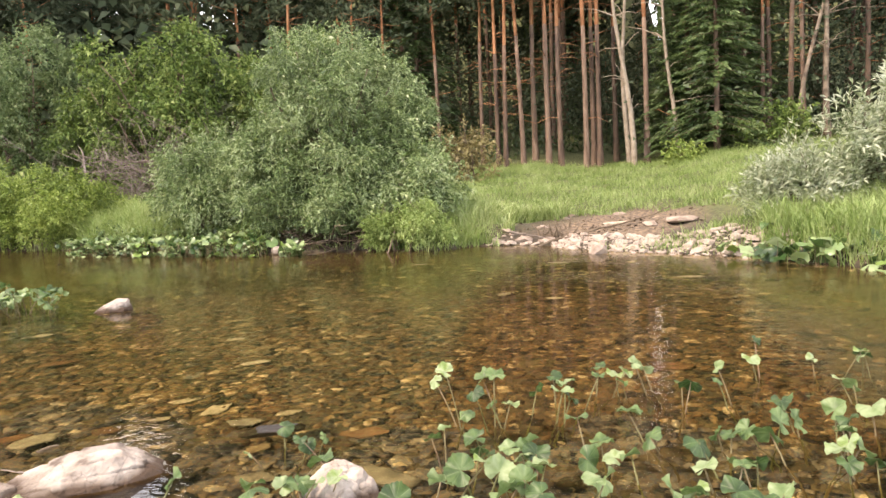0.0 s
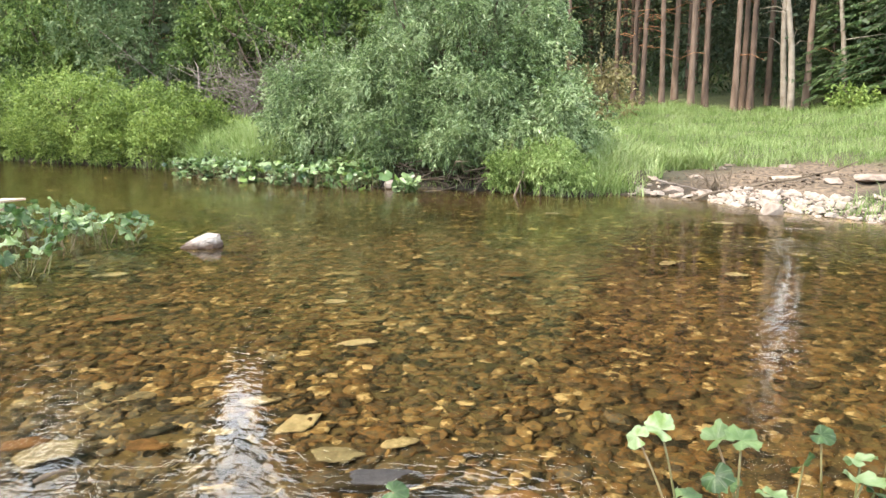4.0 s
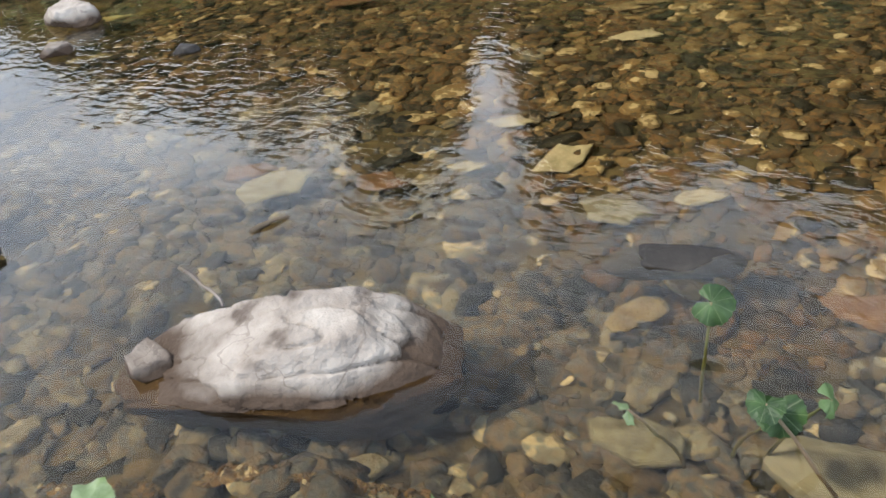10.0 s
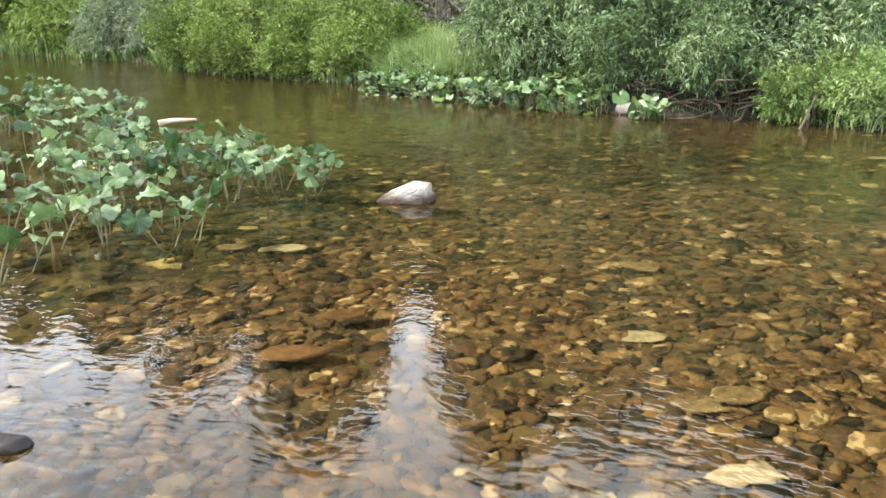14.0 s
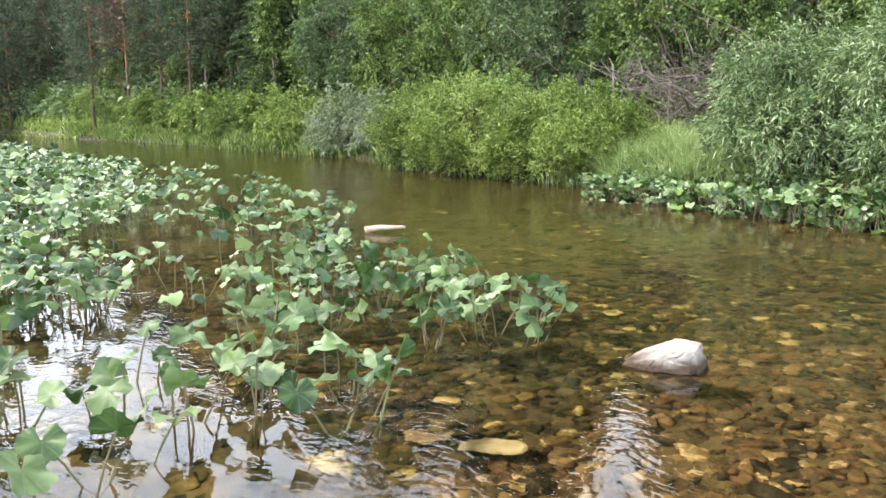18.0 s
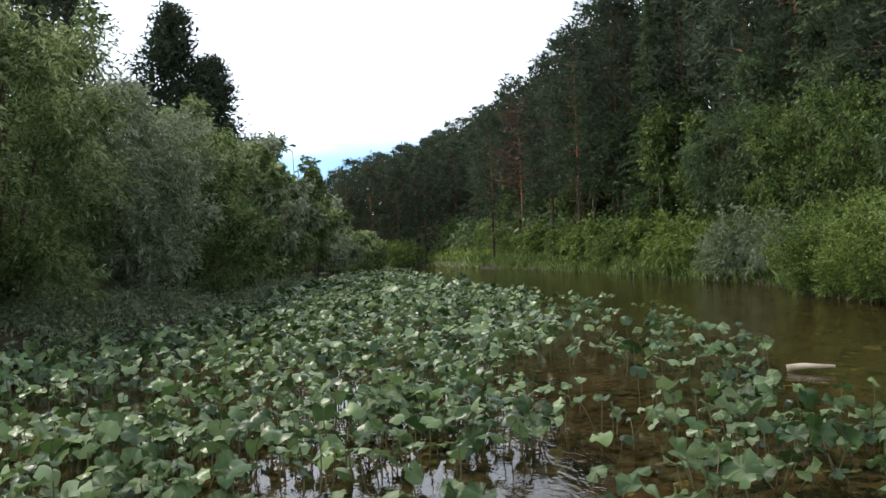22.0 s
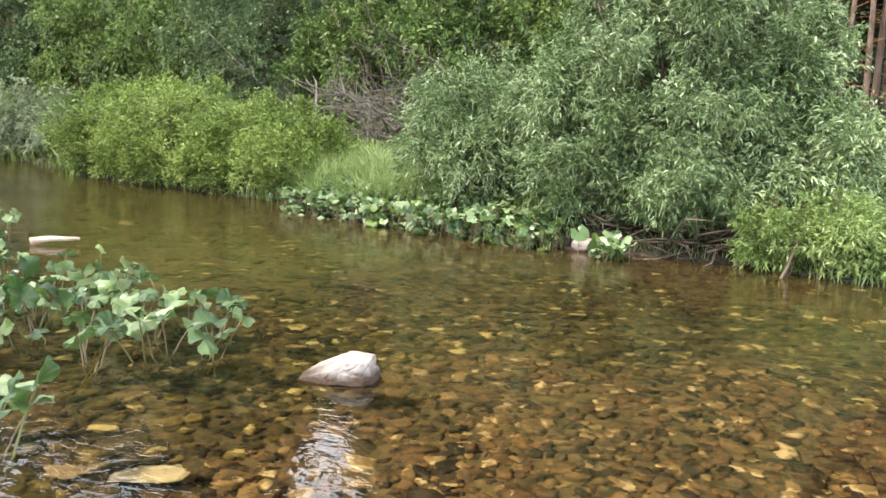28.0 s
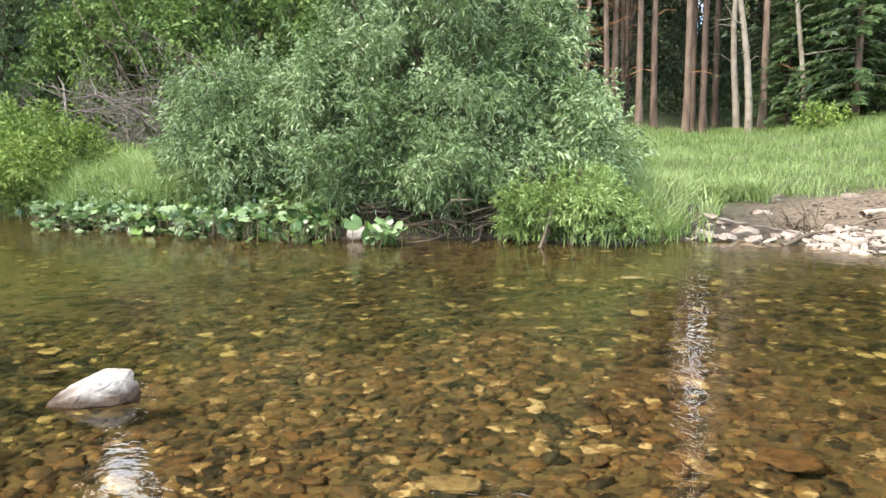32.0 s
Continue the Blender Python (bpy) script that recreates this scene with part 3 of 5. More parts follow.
# ---- rocks ----
def boulder(seed, size, sharp=0.5, cuts=9, level=3, facets=()):
    """A stone: a ball cut by planes, then roughened and cracked. size: half lengths; facets: (x, y, z, distance) of chosen planes."""
    bm = bmesh.new()
    bmesh.ops.create_icosphere(bm, subdivisions=level, radius=1.0)
    rng = np.random.default_rng(seed)
    planes = unit(rng.normal(size=(cuts, 3)) * [1, 1, 0.8])
    off = rng.uniform(0.92 - 0.4 * sharp, 0.96, cuts)
    soft = 0.24
    if len(facets):
        f = np.array(facets, float)
        planes, off, soft = np.concatenate([unit(f[:, :3]), planes]), np.concatenate([f[:, 3], np.maximum(off, 0.86)]), 0.07
    lump = 0.55 * soft
    for v in bm.verts:
        c = np.array(v.co)
        for p, o in zip(planes, off):
            d = c @ p - o
            if d > 0:
                c = c - p * d * (0.985 if len(facets) else 0.94)
        q = Vector(c)
        nse = noise.noise(q * 1.6 + Vector((seed, 0, 0))) * lump + noise.noise(q * 4.5 + Vector((0, seed, 0))) * 0.035
        nse -= (0.08 if len(facets) else 0.05) * max(0.0, 1 - abs(noise.noise(Vector((q.x * 1.5, q.y * 3, q.z * 3)) + Vector((3, 5, seed)))) * 14)
        nse += noise.noise(q * 11) * 0.014 + noise.noise(q * 26) * 0.006 + abs(noise.noise(q * 6 + Vector((seed, 2, 1)))) * 0.02
        c = c * (1 + nse)
        v.co = Vector(c * np.asarray(size))
    me = bpy.data.meshes.new("stone")
    bm.to_mesh(me)
    bm.free()
    me.polygons.foreach_set("use_smooth", [True] * len(me.polygons))
    return me


def rock(x, y, z, size, mat, label, seed, turn=0.0, name="boulder", group="", sharp=0.5, level=3, tilt=0.0, facets=()):
    me = boulder(seed, size, sharp, level=level, facets=facets)
    me.materials.append(mat)
    ob = new(name, me)
    ob.matrix_basis = pose(x, y, z, tilt, 0, turn)
    return tagged(ob, label, "rock", group)


BLOCK = [(0.1, -0.1, 0.98, 0.62), (-0.5, -0.8, 0.2, 0.68), (0.75, -0.5, 0.3, 0.7), (-0.8, 0, 0.55, 0.66), (0, -0.85, -0.4, 0.6), (0.2, 0.9, 0.3, 0.7)]
WEDGE = [(0.02, -0.12, 0.99, 0.66), (-0.50, -0.15, 0.83, 0.54), (0.72, -0.05, 0.62, 0.74), (-0.05, -0.80, 0.58, 0.60), (0.45, -0.72, 0.50, 0.68), (-0.30, -0.88, -0.34, 0.54), (0.55, -0.80, -0.20, 0.76), (-0.85, -0.35, 0.10, 0.92), (0, 0.9, 0.42, 0.62), (0.95, -0.2, 0.05, 0.95), (-0.45, -0.65, 0.60, 0.66)]
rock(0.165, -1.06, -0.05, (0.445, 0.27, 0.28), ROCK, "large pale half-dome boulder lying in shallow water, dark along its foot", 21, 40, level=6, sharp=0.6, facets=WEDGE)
rock(-0.13, -1.27, -0.01, (0.085, 0.07, 0.095), ROCK, "small grey-brown stone leaning on the large boulder", 3, 10, level=4, facets=BLOCK)
HUMP = [(-0.1, -0.62, 0.78, 0.80), (0.1, -0.98, -0.2, 0.78), (0.85, -0.1, 0.5, 0.80), (-0.8, 0.1, 0.55, 0.82), (0.9, -0.3, -0.1, 0.84), (0, 0.8, 0.6, 0.8), (0.5, -0.6, 0.65, 0.86)]
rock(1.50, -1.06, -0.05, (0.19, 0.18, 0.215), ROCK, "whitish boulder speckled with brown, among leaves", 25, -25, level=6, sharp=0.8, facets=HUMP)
NOSE = [(-0.50, -0.1, 0.86, 0.42), (0.12, -0.15, 0.98, 0.54), (0.95, -0.2, 0.2, 0.64), (0.1, -0.95, 0.2, 0.50), (-0.55, -0.8, 0.15, 0.56), (0.1, 0.95, 0.2, 0.56), (0.75, -0.6, 0.25, 0.62), (0, -0.7, -0.7, 0.42)]
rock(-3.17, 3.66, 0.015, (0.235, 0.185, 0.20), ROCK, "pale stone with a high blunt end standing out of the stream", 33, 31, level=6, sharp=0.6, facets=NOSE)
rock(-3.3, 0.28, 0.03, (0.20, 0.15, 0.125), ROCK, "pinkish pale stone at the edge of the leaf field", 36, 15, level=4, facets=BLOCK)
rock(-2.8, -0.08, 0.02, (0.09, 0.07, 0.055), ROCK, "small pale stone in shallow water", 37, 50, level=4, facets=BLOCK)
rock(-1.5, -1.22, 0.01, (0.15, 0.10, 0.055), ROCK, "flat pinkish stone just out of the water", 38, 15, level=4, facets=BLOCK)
SHARD = [(0.1, -0.3, 0.95, 0.40), (0, -0.9, 0.3, 0.55), (-0.8, -0.4, 0.3, 0.66), (0.8, -0.5, 0.2, 0.7), (0.5, 0.8, 0.3, 0.6), (0, -0.6, -0.8, 0.4)]
for i, (x, y, size, turn, tilt) in enumerate([(-1.33, -1.40, (0.14, 0.10, 0.055), 48, 12), (-1.19, -1.40, (0.07, 0.05, 0.06), 100, 20), (-1.02, -1.30, (0.09, 0.045, 0.045), 86, 24), (-1.36, -1.50, (0.09, 0.04, 0.035), 60, 8)]):
    rock(x, y, 0.022, size, DARKROCK, "dark wet angular stone in a small group", 39 + i, turn, group="dark stones in the shallows", sharp=1.0, level=4, facets=SHARD, tilt=tilt)
rock(-1.12, -1.95, 0.025, (0.22, 0.11, 0.13), DARKROCK, "dark angular stone with a steep wet side", 43, 50, sharp=1.0, level=4, facets=SHARD, tilt=16)
rock(-2.12, 0.26, 0.0, (0.08, 0.05, 0.05), DARKROCK, "small brown stone just out of the water", 51, 40, level=4, facets=BLOCK)
rock(-5.7, -0.45, 0.0, (0.24, 0.16, 0.11), DARKROCK, "dark brown stone among butterbur leaves", 44, 10, level=4, facets=BLOCK)
rock(-5.4, -0.75, 0.0, (0.22, 0.14, 0.09), DARKROCK, "dark brown stone among butterbur leaves", 45, 60, level=4, facets=BLOCK)
rock(0.74, -0.19, -0.040, (0.20, 0.09, 0.075), DARKROCK, "dark slate stone just breaking the rippling surface", 47, 34, sharp=1.0, level=4, facets=BLOCK)
# added stone: its dark colour stands in for a dark ripple on the water
rock(-5.24, 5.93, -0.055, (0.25, 0.10, 0.07), DARKROCK, "dark stone added under the surface in place of a dark ripple", 48, 28, level=4, facets=BLOCK)
rock(-4.02, 9.75, 0.05, (0.20, 0.14, 0.12), ROCK, "brown stone at the foot of the bank", 49, 15)
rock(2.1, 8.6, 0.05, (0.17, 0.13, 0.14), SHINGLE, "white block of stone at the water's edge", 46, 30, level=4, facets=BLOCK)


# ---- shrubs ----
def shrub(name, x, y, lobes, mat, label, category="bush", sprigs=2600, leaves=9, length=0.11, width=0.026, stems=8,
          seed=1, droop=0.35, sprig=0.25, rise=0.25, group="", wood=TWIG, radius=0.035, clump=0.26, per=13, inside=0.16, foot=None):
    rng = np.random.default_rng(seed)
    z = float(height(x, y))
    ob = thing(name, put(x, y, max(z, -0.1) if foot is None else foot), label, category, group)
    for soup in limbs(rng, lobes, stems, radius):
        part("stem", soup.mesh("stem", [wood]), ob)
    part("foliage", foliage(rng, lobes, sprigs, leaves, length, width, sprig, droop, rise, clump, per, inside).mesh("foliage", [mat], False), ob)
    return ob


def clumped(seed, c, r, n, q, lean=0.0, low=-0.6):
    """Lobes of a crown that is made of many separate clumps: evenly spread over an egg, each jittered, and a few inside."""
    rng = np.random.default_rng(seed)
    k = np.arange(n) + 0.5
    z = low + (1 - low) * (1 - k / n)
    a = k * 2.39996 + rng.normal(size=n) * 0.25
    ring = np.sqrt(np.maximum(0, 1 - z * z))
    out = []
    for x, y, w in zip(np.cos(a) * ring, np.sin(a) * ring, z):
        f, p = rng.uniform(0.82, 1.06), q * rng.uniform(0.72, 1.25)
        out.append((c[0] + x * r[0] * f + lean * w * r[2], c[1] + y * r[1] * f, max(c[2] + w * r[2] * f, 0.22), p, p, p * 0.82))
    out.append((c[0], c[1], c[2], r[0] * 0.6, r[1] * 0.6, r[2] * 0.65))
    return out


def heap(seed, w, d, h, n=9, low=0.25):
    """Lobes of a rounded bush of the given half width, half depth and height."""
    rng = np.random.default_rng(seed)
    out = []
    for i in range(n):
        a, r = rng.uniform(0, 2 * np.pi), np.sqrt(rng.random()) * 0.72
        k = np.sqrt(max(0.05, 1 - r * r))
        zz = h * (low + (0.72 - low) * rng.random()) * k
        q = rng.uniform(0.34, 0.5)
        out.append((np.cos(a) * r * w, np.sin(a) * r * d, max(zz, 0.2 * h), w * q, d * q, h * rng.uniform(0.24, 0.36)))
    out.append((0, 0, h * 0.5, w * 0.62, d * 0.62, h * 0.48))
    return out


shrub("willow_bush", -3.4, 11.5, clumped(4, (0, -0.05, 1.72), (1.72, 1.55, 1.80), 58, 0.45, 0.10, -0.97) + [(-0.9, -1.3, 0.42, 0.6, 0.4, 0.32), (0.5, -1.35, 0.40, 0.7, 0.4, 0.32), (1.2, -0.9, 0.5, 0.6, 0.5, 0.4), (-1.7, -1.0, 0.5, 0.5, 0.45, 0.35), (-0.2, -1.45, 0.5, 0.6, 0.35, 0.3), (0.9, -1.3, 0.55, 0.5, 0.4, 0.35), (0.1, -1.2, 0.95, 0.8, 0.45, 0.4), (-1.1, -1.55, 0.42, 0.6, 0.3, 0.24), (0.2, -1.6, 0.40, 0.6, 0.3, 0.24), (1.1, -1.5, 0.42, 0.5, 0.3, 0.26)], WILLOW, "large round willow bush with narrow grey-green leaves", sprigs=23000, leaves=9, length=0.078, width=0.019, stems=16, seed=5,
      radius=0.05, clump=0.22, per=56, inside=0.12, rise=0.15, droop=0.35, sprig=0.22)
shrub("willow_bush", -6.2, 11.0, clumped(7, (0, 0, 0.95), (0.78, 0.75, 0.75), 16, 0.36, low=-0.8), WILLOW, "low pale green willow beside the large willow", sprigs=4200, leaves=9, length=0.085, width=0.02, seed=6, clump=0.18, per=30, inside=0.06, rise=0.1)
shrub("willow_bush", -1.75, 11.1, clumped(9, (0, 0, 0.7), (0.8, 0.75, 0.62), 14, 0.34, low=-0.8), WILLOW, "leafy grey-green shrub beneath the large willow", sprigs=3200, leaves=9, length=0.085, width=0.022, seed=8, clump=0.18, per=30, inside=0.06)
shrub("sallow_bush", -1.45, 9.95, clumped(11, (0, 0, 0.30), (0.66, 0.42, 0.34), 18, 0.2, low=-0.7), YELLOW, "low pale yellow-green bush hanging over the water", sprigs=2800, length=0.06, width=0.02, seed=9, radius=0.02, sprig=0.16, clump=0.12, per=26, inside=0.06)
for i, (x, y, w, d, h) in enumerate([(-17.0, 13.75, 2.3, 1.9, 1.7), (-14.3, 13.0, 2.3, 1.9, 2.1), (-11.7, 12.85, 1.9, 1.7, 1.65)]):
    shrub("sallow_bush", x, y, clumped(20 + i, (0, 0, h * 0.44), (w * 0.8, d * 0.74, h * 0.43), 30, h * 0.25, low=-0.97), SALLOW, "bright yellow-green sallow bush on the river bank", sprigs=5200, length=0.10, width=0.03, seed=30 + i,
          group="sallow bushes on the far bank", foot=0.12, clump=0.24, per=40, inside=0.15, rise=0.6, droop=0.15)
shrub("willow_bush", -24.6, 16.4, heap(24, 2.0, 1.6, 2.1, low=0.03), GREYWILLOW, "grey-green willow shrub by the water", sprigs=1500, length=0.16, width=0.05, seed=34)
shrub("sallow_bush", -30.5, 17.6, heap(25, 2.6, 1.7, 1.9), SALLOW, "yellow-green shrub in tall grass", sprigs=1500, length=0.18, width=0.06, seed=35)
for i, (x, y, w, h) in enumerate([(-36.5, 19.2, 2.6, 2.2), (-42, 20.0, 2.8, 2.0), (-48, 20.9, 3.0, 2.6), (-55, 21.8, 3.0, 2.2), (-63, 22.6, 3.4, 2.6), (-72, 23.5, 3.6, 2.6), (-84, 25, 4.5, 3.2), (-96, 26, 5, 3.5), (-108, 27, 5, 4), (-88, 12.5, 4, 3.2), (-98, 17, 4.5, 3.2), (-110, 20, 5, 3.6)]):
    shrub("sallow_bush", x, y, heap(70 + i, w, 1.8, h, low=0.02), ALDER if i % 2 else SALLOW, "green shrub on the distant shore", sprigs=1000, leaves=7, length=0.28, width=0.10, seed=70 + i,
          group="shrubs of the distant shore", stems=5)
for i, (x, y, w, h) in enumerate([(-12.4, 18.9, 3.4, 5.6), (-18.2, 19.4, 3.2, 6.0), (-22.6, 20.4, 3.2, 6.2), (-27.5, 21.5, 3.2, 6.5), (-33.5, 22.5, 3.4, 6.5), (-8.0, 20.5, 2.6, 4.6)]):
    shrub("alder_bush", x, y, clumped(40 + i, (0, 0, h * 0.48), (w * 0.78, w * 0.68, h * 0.44), 32, w * 0.25, low=-0.97), ALDER if i % 3 != 1 else BIRCH, "tall dark green leafy alder shrub behind the bank", "shrub", sprigs=5200, leaves=8, length=0.13,
          width=0.065, stems=10, seed=50 + i, sprig=0.4, group="alder shrubs below the slope", radius=0.06, clump=0.34, per=40, inside=0.06)
shrub("willow_bush", 7.0, 9.4, heap(60, 1.5, 1.3, 1.95), SILVER, "silvery willow with wind-turned leaves above tall grass", sprigs=2600, length=0.13, width=0.028, seed=61, rise=0.7, droop=0.1)
shrub("willow_bush", 5.2, 9.3, heap(62, 0.7, 0.6, 1.0), SILVER, "small silvery willow in tall grass", sprigs=1100, length=0.12, width=0.028, seed=63, rise=0.9, droop=0.1)

# the willows of the near bank
for i, (x, y, w, h) in enumerate([(-14.6, -7.0, 3.4, 6.8), (-18.6, -5.2, 3.2, 7.2), (-22.8, -3.6, 3.0, 5.6), (-27.4, -2.7, 3.2, 5.6), (-33, -1.9, 3.6, 7.2), (-39.5, -0.6, 3.8, 7.6),
                                  (-46.5, 0.8, 3.8, 7.6), (-53.5, 2.4, 3.8, 6.9), (-61, 4.4, 3.8, 5.4), (-69, 6.6, 3.4, 3.8), (-77, 9.5, 3.2, 3.4)]):
    shrub("willow_bush", x, y, clumped(80 + i, (0, 0, h * 0.47), (w * 0.84, w * 0.76, h * 0.45), 46, w * 0.19, low=-0.97), THICKET if i % 3 != 2 else SILVER, "dense dark willow thicket along the near bank", "bush", sprigs=7600 if i < 4 else 2400, leaves=8,
          length=0.14 if i < 4 else 0.28, width=0.045 if i < 4 else 0.12, stems=9, seed=90 + i, sprig=0.4, group="willows of the near bank", radius=0.05, clump=0.30, per=44, inside=0.05)


# ---- trees ----
def pine_meshes(seed, h, bare, spread=1.0, mat=None, needles=125, fine=0.17, tuft=(0.3, 0.7), cone=False):
    """Trunk, dead branches and crown of a pine; bare: the share of the trunk with no green."""
    rng = np.random.default_rng(seed)
    t = np.linspace(0, 1, 12)
    lean = rng.normal(size=2) * 0.02 * h
    pts = np.stack([lean[0] * t ** 1.5 + 0.05 * np.sin(t * 6 + seed), lean[1] * t ** 1.5, t * h - 0.3], -1)
    r = 0.14 * (1 - 0.82 * t) * (1 + 0.35 * np.exp(-t * 25))
    low, top, crown = Soup(), Soup(), Soup()
    dead = top
    k = 4
    tube(low, pts[: k + 1], r[: k + 1], 9)
    tube(top, pts[k:], r[k:], 8)
    for i in range(16):
        u = rng.uniform(0.12, bare + 0.1)
        a = rng.uniform(0, 6.28)
        p0 = np.array([np.interp(u, t, pts[:, j]) for j in range(3)])
        L = rng.uniform(0.4, 1.5)
        p2 = p0 + np.array([np.cos(a) * L, np.sin(a) * L, rng.uniform(-0.35, 0.25)])
        tube(dead, [p0, (p0 + p2) / 2 + rng.normal(size=3) * 0.06 + [0, 0, 0.08], p2], [0.022, 0.014, 0.005], 4)
    n = needles
    u = bare + (1 - bare) * rng.random(n) ** 0.9
    a = rng.uniform(0, 6.28, n)
    reach = spread * h * 0.13 * np.sin(np.clip((1.04 - u) / (1.04 - bare), 0, 1) ** 0.7 * 2.2) * np.sqrt(rng.uniform(0.05, 1, n))
    if cone:
        u = np.round(u * 26) / 26 + rng.normal(size=n) * 0.006
        arm = 0.62 + 0.38 * np.sin(a * 3 + u * 40) * np.cos(u * 60 + a)
        reach = spread * h * 0.13 * np.clip((1.02 - u) / (1.02 - bare), 0.005, 1) ** 0.7 * arm * np.sqrt(rng.uniform(0.05, 1, n))
    cz = u * h + reach * rng.uniform(-0.05, 0.3, n)
    cx, cy = np.interp(u, t, pts[:, 0]) + np.cos(a) * reach, np.interp(u, t, pts[:, 1]) + np.sin(a) * reach
    c = np.stack([cx, cy, cz], -1)
    m = 12
    way = unit(rng.normal(size=(n, m, 3)) + np.stack([np.cos(a), np.sin(a), 0.5 + 0 * a], -1)[:, None] * 0.9)
    base = c[:, None] + rng.normal(size=(n, m, 3)) * np.array([0.3, 0.3, 0.12])
    blades(crown, rng, base.reshape(-1, 3), way.reshape(-1, 3), rng.uniform(*tuft, n * m), fine, 0.05)
    for i in range(0, n, 6):
        p0 = np.array([np.interp(u[i], t, pts[:, j]) for j in range(3)])
        tube(dead, [p0, c[i]], [0.03, 0.008], 4)
    return (low.mesh("trunk", [BARK_LOW]), top.mesh("upper_trunk", [BARK_TOP]), crown.mesh("crown", [mat or PINE], False))


def spruce_meshes(seed, h, width, low=0.06):
    rng = np.random.default_rng(seed)
    trunk, crown = Soup(), Soup()
    limb = trunk
    t = np.linspace(0, 1, 8)
    tube(trunk, np.stack([0 * t, 0 * t, t * h - 0.2], -1), 0.15 * (1 - 0.93 * t), 8)
    z = low * h
    base, way, size = [], [], []
    while z < h * 0.985:
        f = (1 - z / h)
        L = width * f ** 0.85
        for j in range(6):
            a = rng.uniform(0, 6.28)
            l = L * rng.uniform(0.7, 1.1)
            out = np.array([np.cos(a), np.sin(a), 0])
            pts = np.array([out * l * q + [0, 0, z + l * (0.10 * q - 0.42 * q * q + 0.12 * q ** 4)] for q in np.linspace(0, 1, 5)])
            tube(limb, pts, np.linspace(0.025, 0.004, 5), 3)
            side = np.array([-out[1], out[0], 0])
            for q in np.linspace(0.15, 1, max(4, int(l * 6))):
                p = np.array([np.interp(q, np.linspace(0, 1, 5), pts[:, k]) for k in range(3)])
                for sgn in (-1, 1):
                    for _ in range(2):
                        base.append(p + rng.normal(size=3) * 0.03)
                        way.append(out * 0.7 + side * sgn * rng.uniform(0.3, 1) + [0, 0, rng.uniform(-0.45, 0.1)])
                        size.append(rng.uniform(0.22, 0.42) * (0.5 + 0.6 * (1 - q) + 0.3))
        z += rng.uniform(0.16, 0.26) * (0.6 + 0.8 * f)
    blades(crown, rng, np.array(base), np.array(way), np.array(size), 0.085, 0.15)
    return trunk.mesh("trunk", [BARK_LOW]), crown.mesh("crown", [SPRUCE], False)


def leaf_tree_meshes(seed, h, w, mat, bark, sprigs=1000, length=0.26, width=0.15):
    rng = np.random.default_rng(seed)
    lobes = []
    for i in range(11):
        u = rng.uniform(0.3, 0.95)
        a, r = rng.uniform(0, 6.28), w * 0.6 * np.sqrt(rng.random()) * np.sin(np.clip((1.05 - u) * 1.6, 0, 1.57))
        lobes.append((np.cos(a) * r, np.sin(a) * r, u * h, w * 0.42, w * 0.42, h * 0.10))
    trunk = Soup()
    t = np.linspace(0, 1, 9)
    pts = np.stack([0.12 * np.sin(t * 4 + seed), 0.1 * np.sin(t * 5), t * h * 0.95 - 0.2], -1)
    tube(trunk, pts, 0.12 * (1 - 0.9 * t), 7)
    for c in lobes:
        c = np.array(c)
        z0 = max(c[2] - h * 0.15, 0.15 * h)
        p0 = np.array([np.interp(z0 / (0.95 * h), t, pts[:, k]) for k in range(3)])
        tube(trunk, [p0, (p0 + c[:3]) / 2 + [0, 0, 0.1], c[:3]], [0.05, 0.03, 0.01], 4)
    return trunk.mesh("trunk", [bark]), foliage(rng, lobes, sprigs, 6, length, width, 0.5, 0.3, 0.1).mesh("crown", [mat], False)


def tree(name, at, meshes, names, label, group=""):
    ob = thing(name, at, label, "tree", group)
    for nm, me in zip(names, meshes):
        part(nm, me, ob)
    return ob


PINE_PARTS = ("trunk", "upper_trunk", "crown")
pines = [tree("pine_tree", put(0, 500, -50), pine_meshes(100 + i, 18 + i, 0.5 - 0.03 * i), PINE_PARTS, "tall pine with a bare orange trunk and a thin crown", "pines of the wood") for i in range(4)]
tall_pines = [tree("pine_tree", put(0, 500, -50), pine_meshes(110, 19, 0.70, 0.8), PINE_PARTS, "tall pine whose bare orange trunk bears a small high crown", "pines of the wood")]
bushy = [tree("pine_tree", put(0, 500, -50), pine_meshes(120 + i, 16 + 1.5 * i, 0.16 + 0.1 * i, 1.25, needles=330, fine=0.13), PINE_PARTS, "dark green pine with a dense crown on the slope", "pines of the slope") for i in range(3)]
far_pines = [tree("pine_tree", put(0, 500, -50), pine_meshes(130 + i, 16 + 1.5 * i, 0.16 + 0.1 * i, 1.25, needles=210, fine=0.2), PINE_PARTS, "dark green pine on the distant slope", "pines of the distant slope") for i in range(3)]
spruces = [tree("spruce_tree", put(0, 500, -50), spruce_meshes(140 + i, 12 + 3 * i, 2.6 + 0.4 * i), ("trunk", "crown"), "dark green spruce with drooping branches", "spruces of the wood") for i in range(2)]
broad = [tree("birch_tree", put(0, 500, -50), leaf_tree_meshes(150 + i, 9 + 2 * i, 2.4 + 0.3 * i, BIRCH if i else ALDER, BARK_PALE), ("trunk", "crown"), "slender leafy birch on the slope", "birches of the slope") for i in range(3)]
used = set()


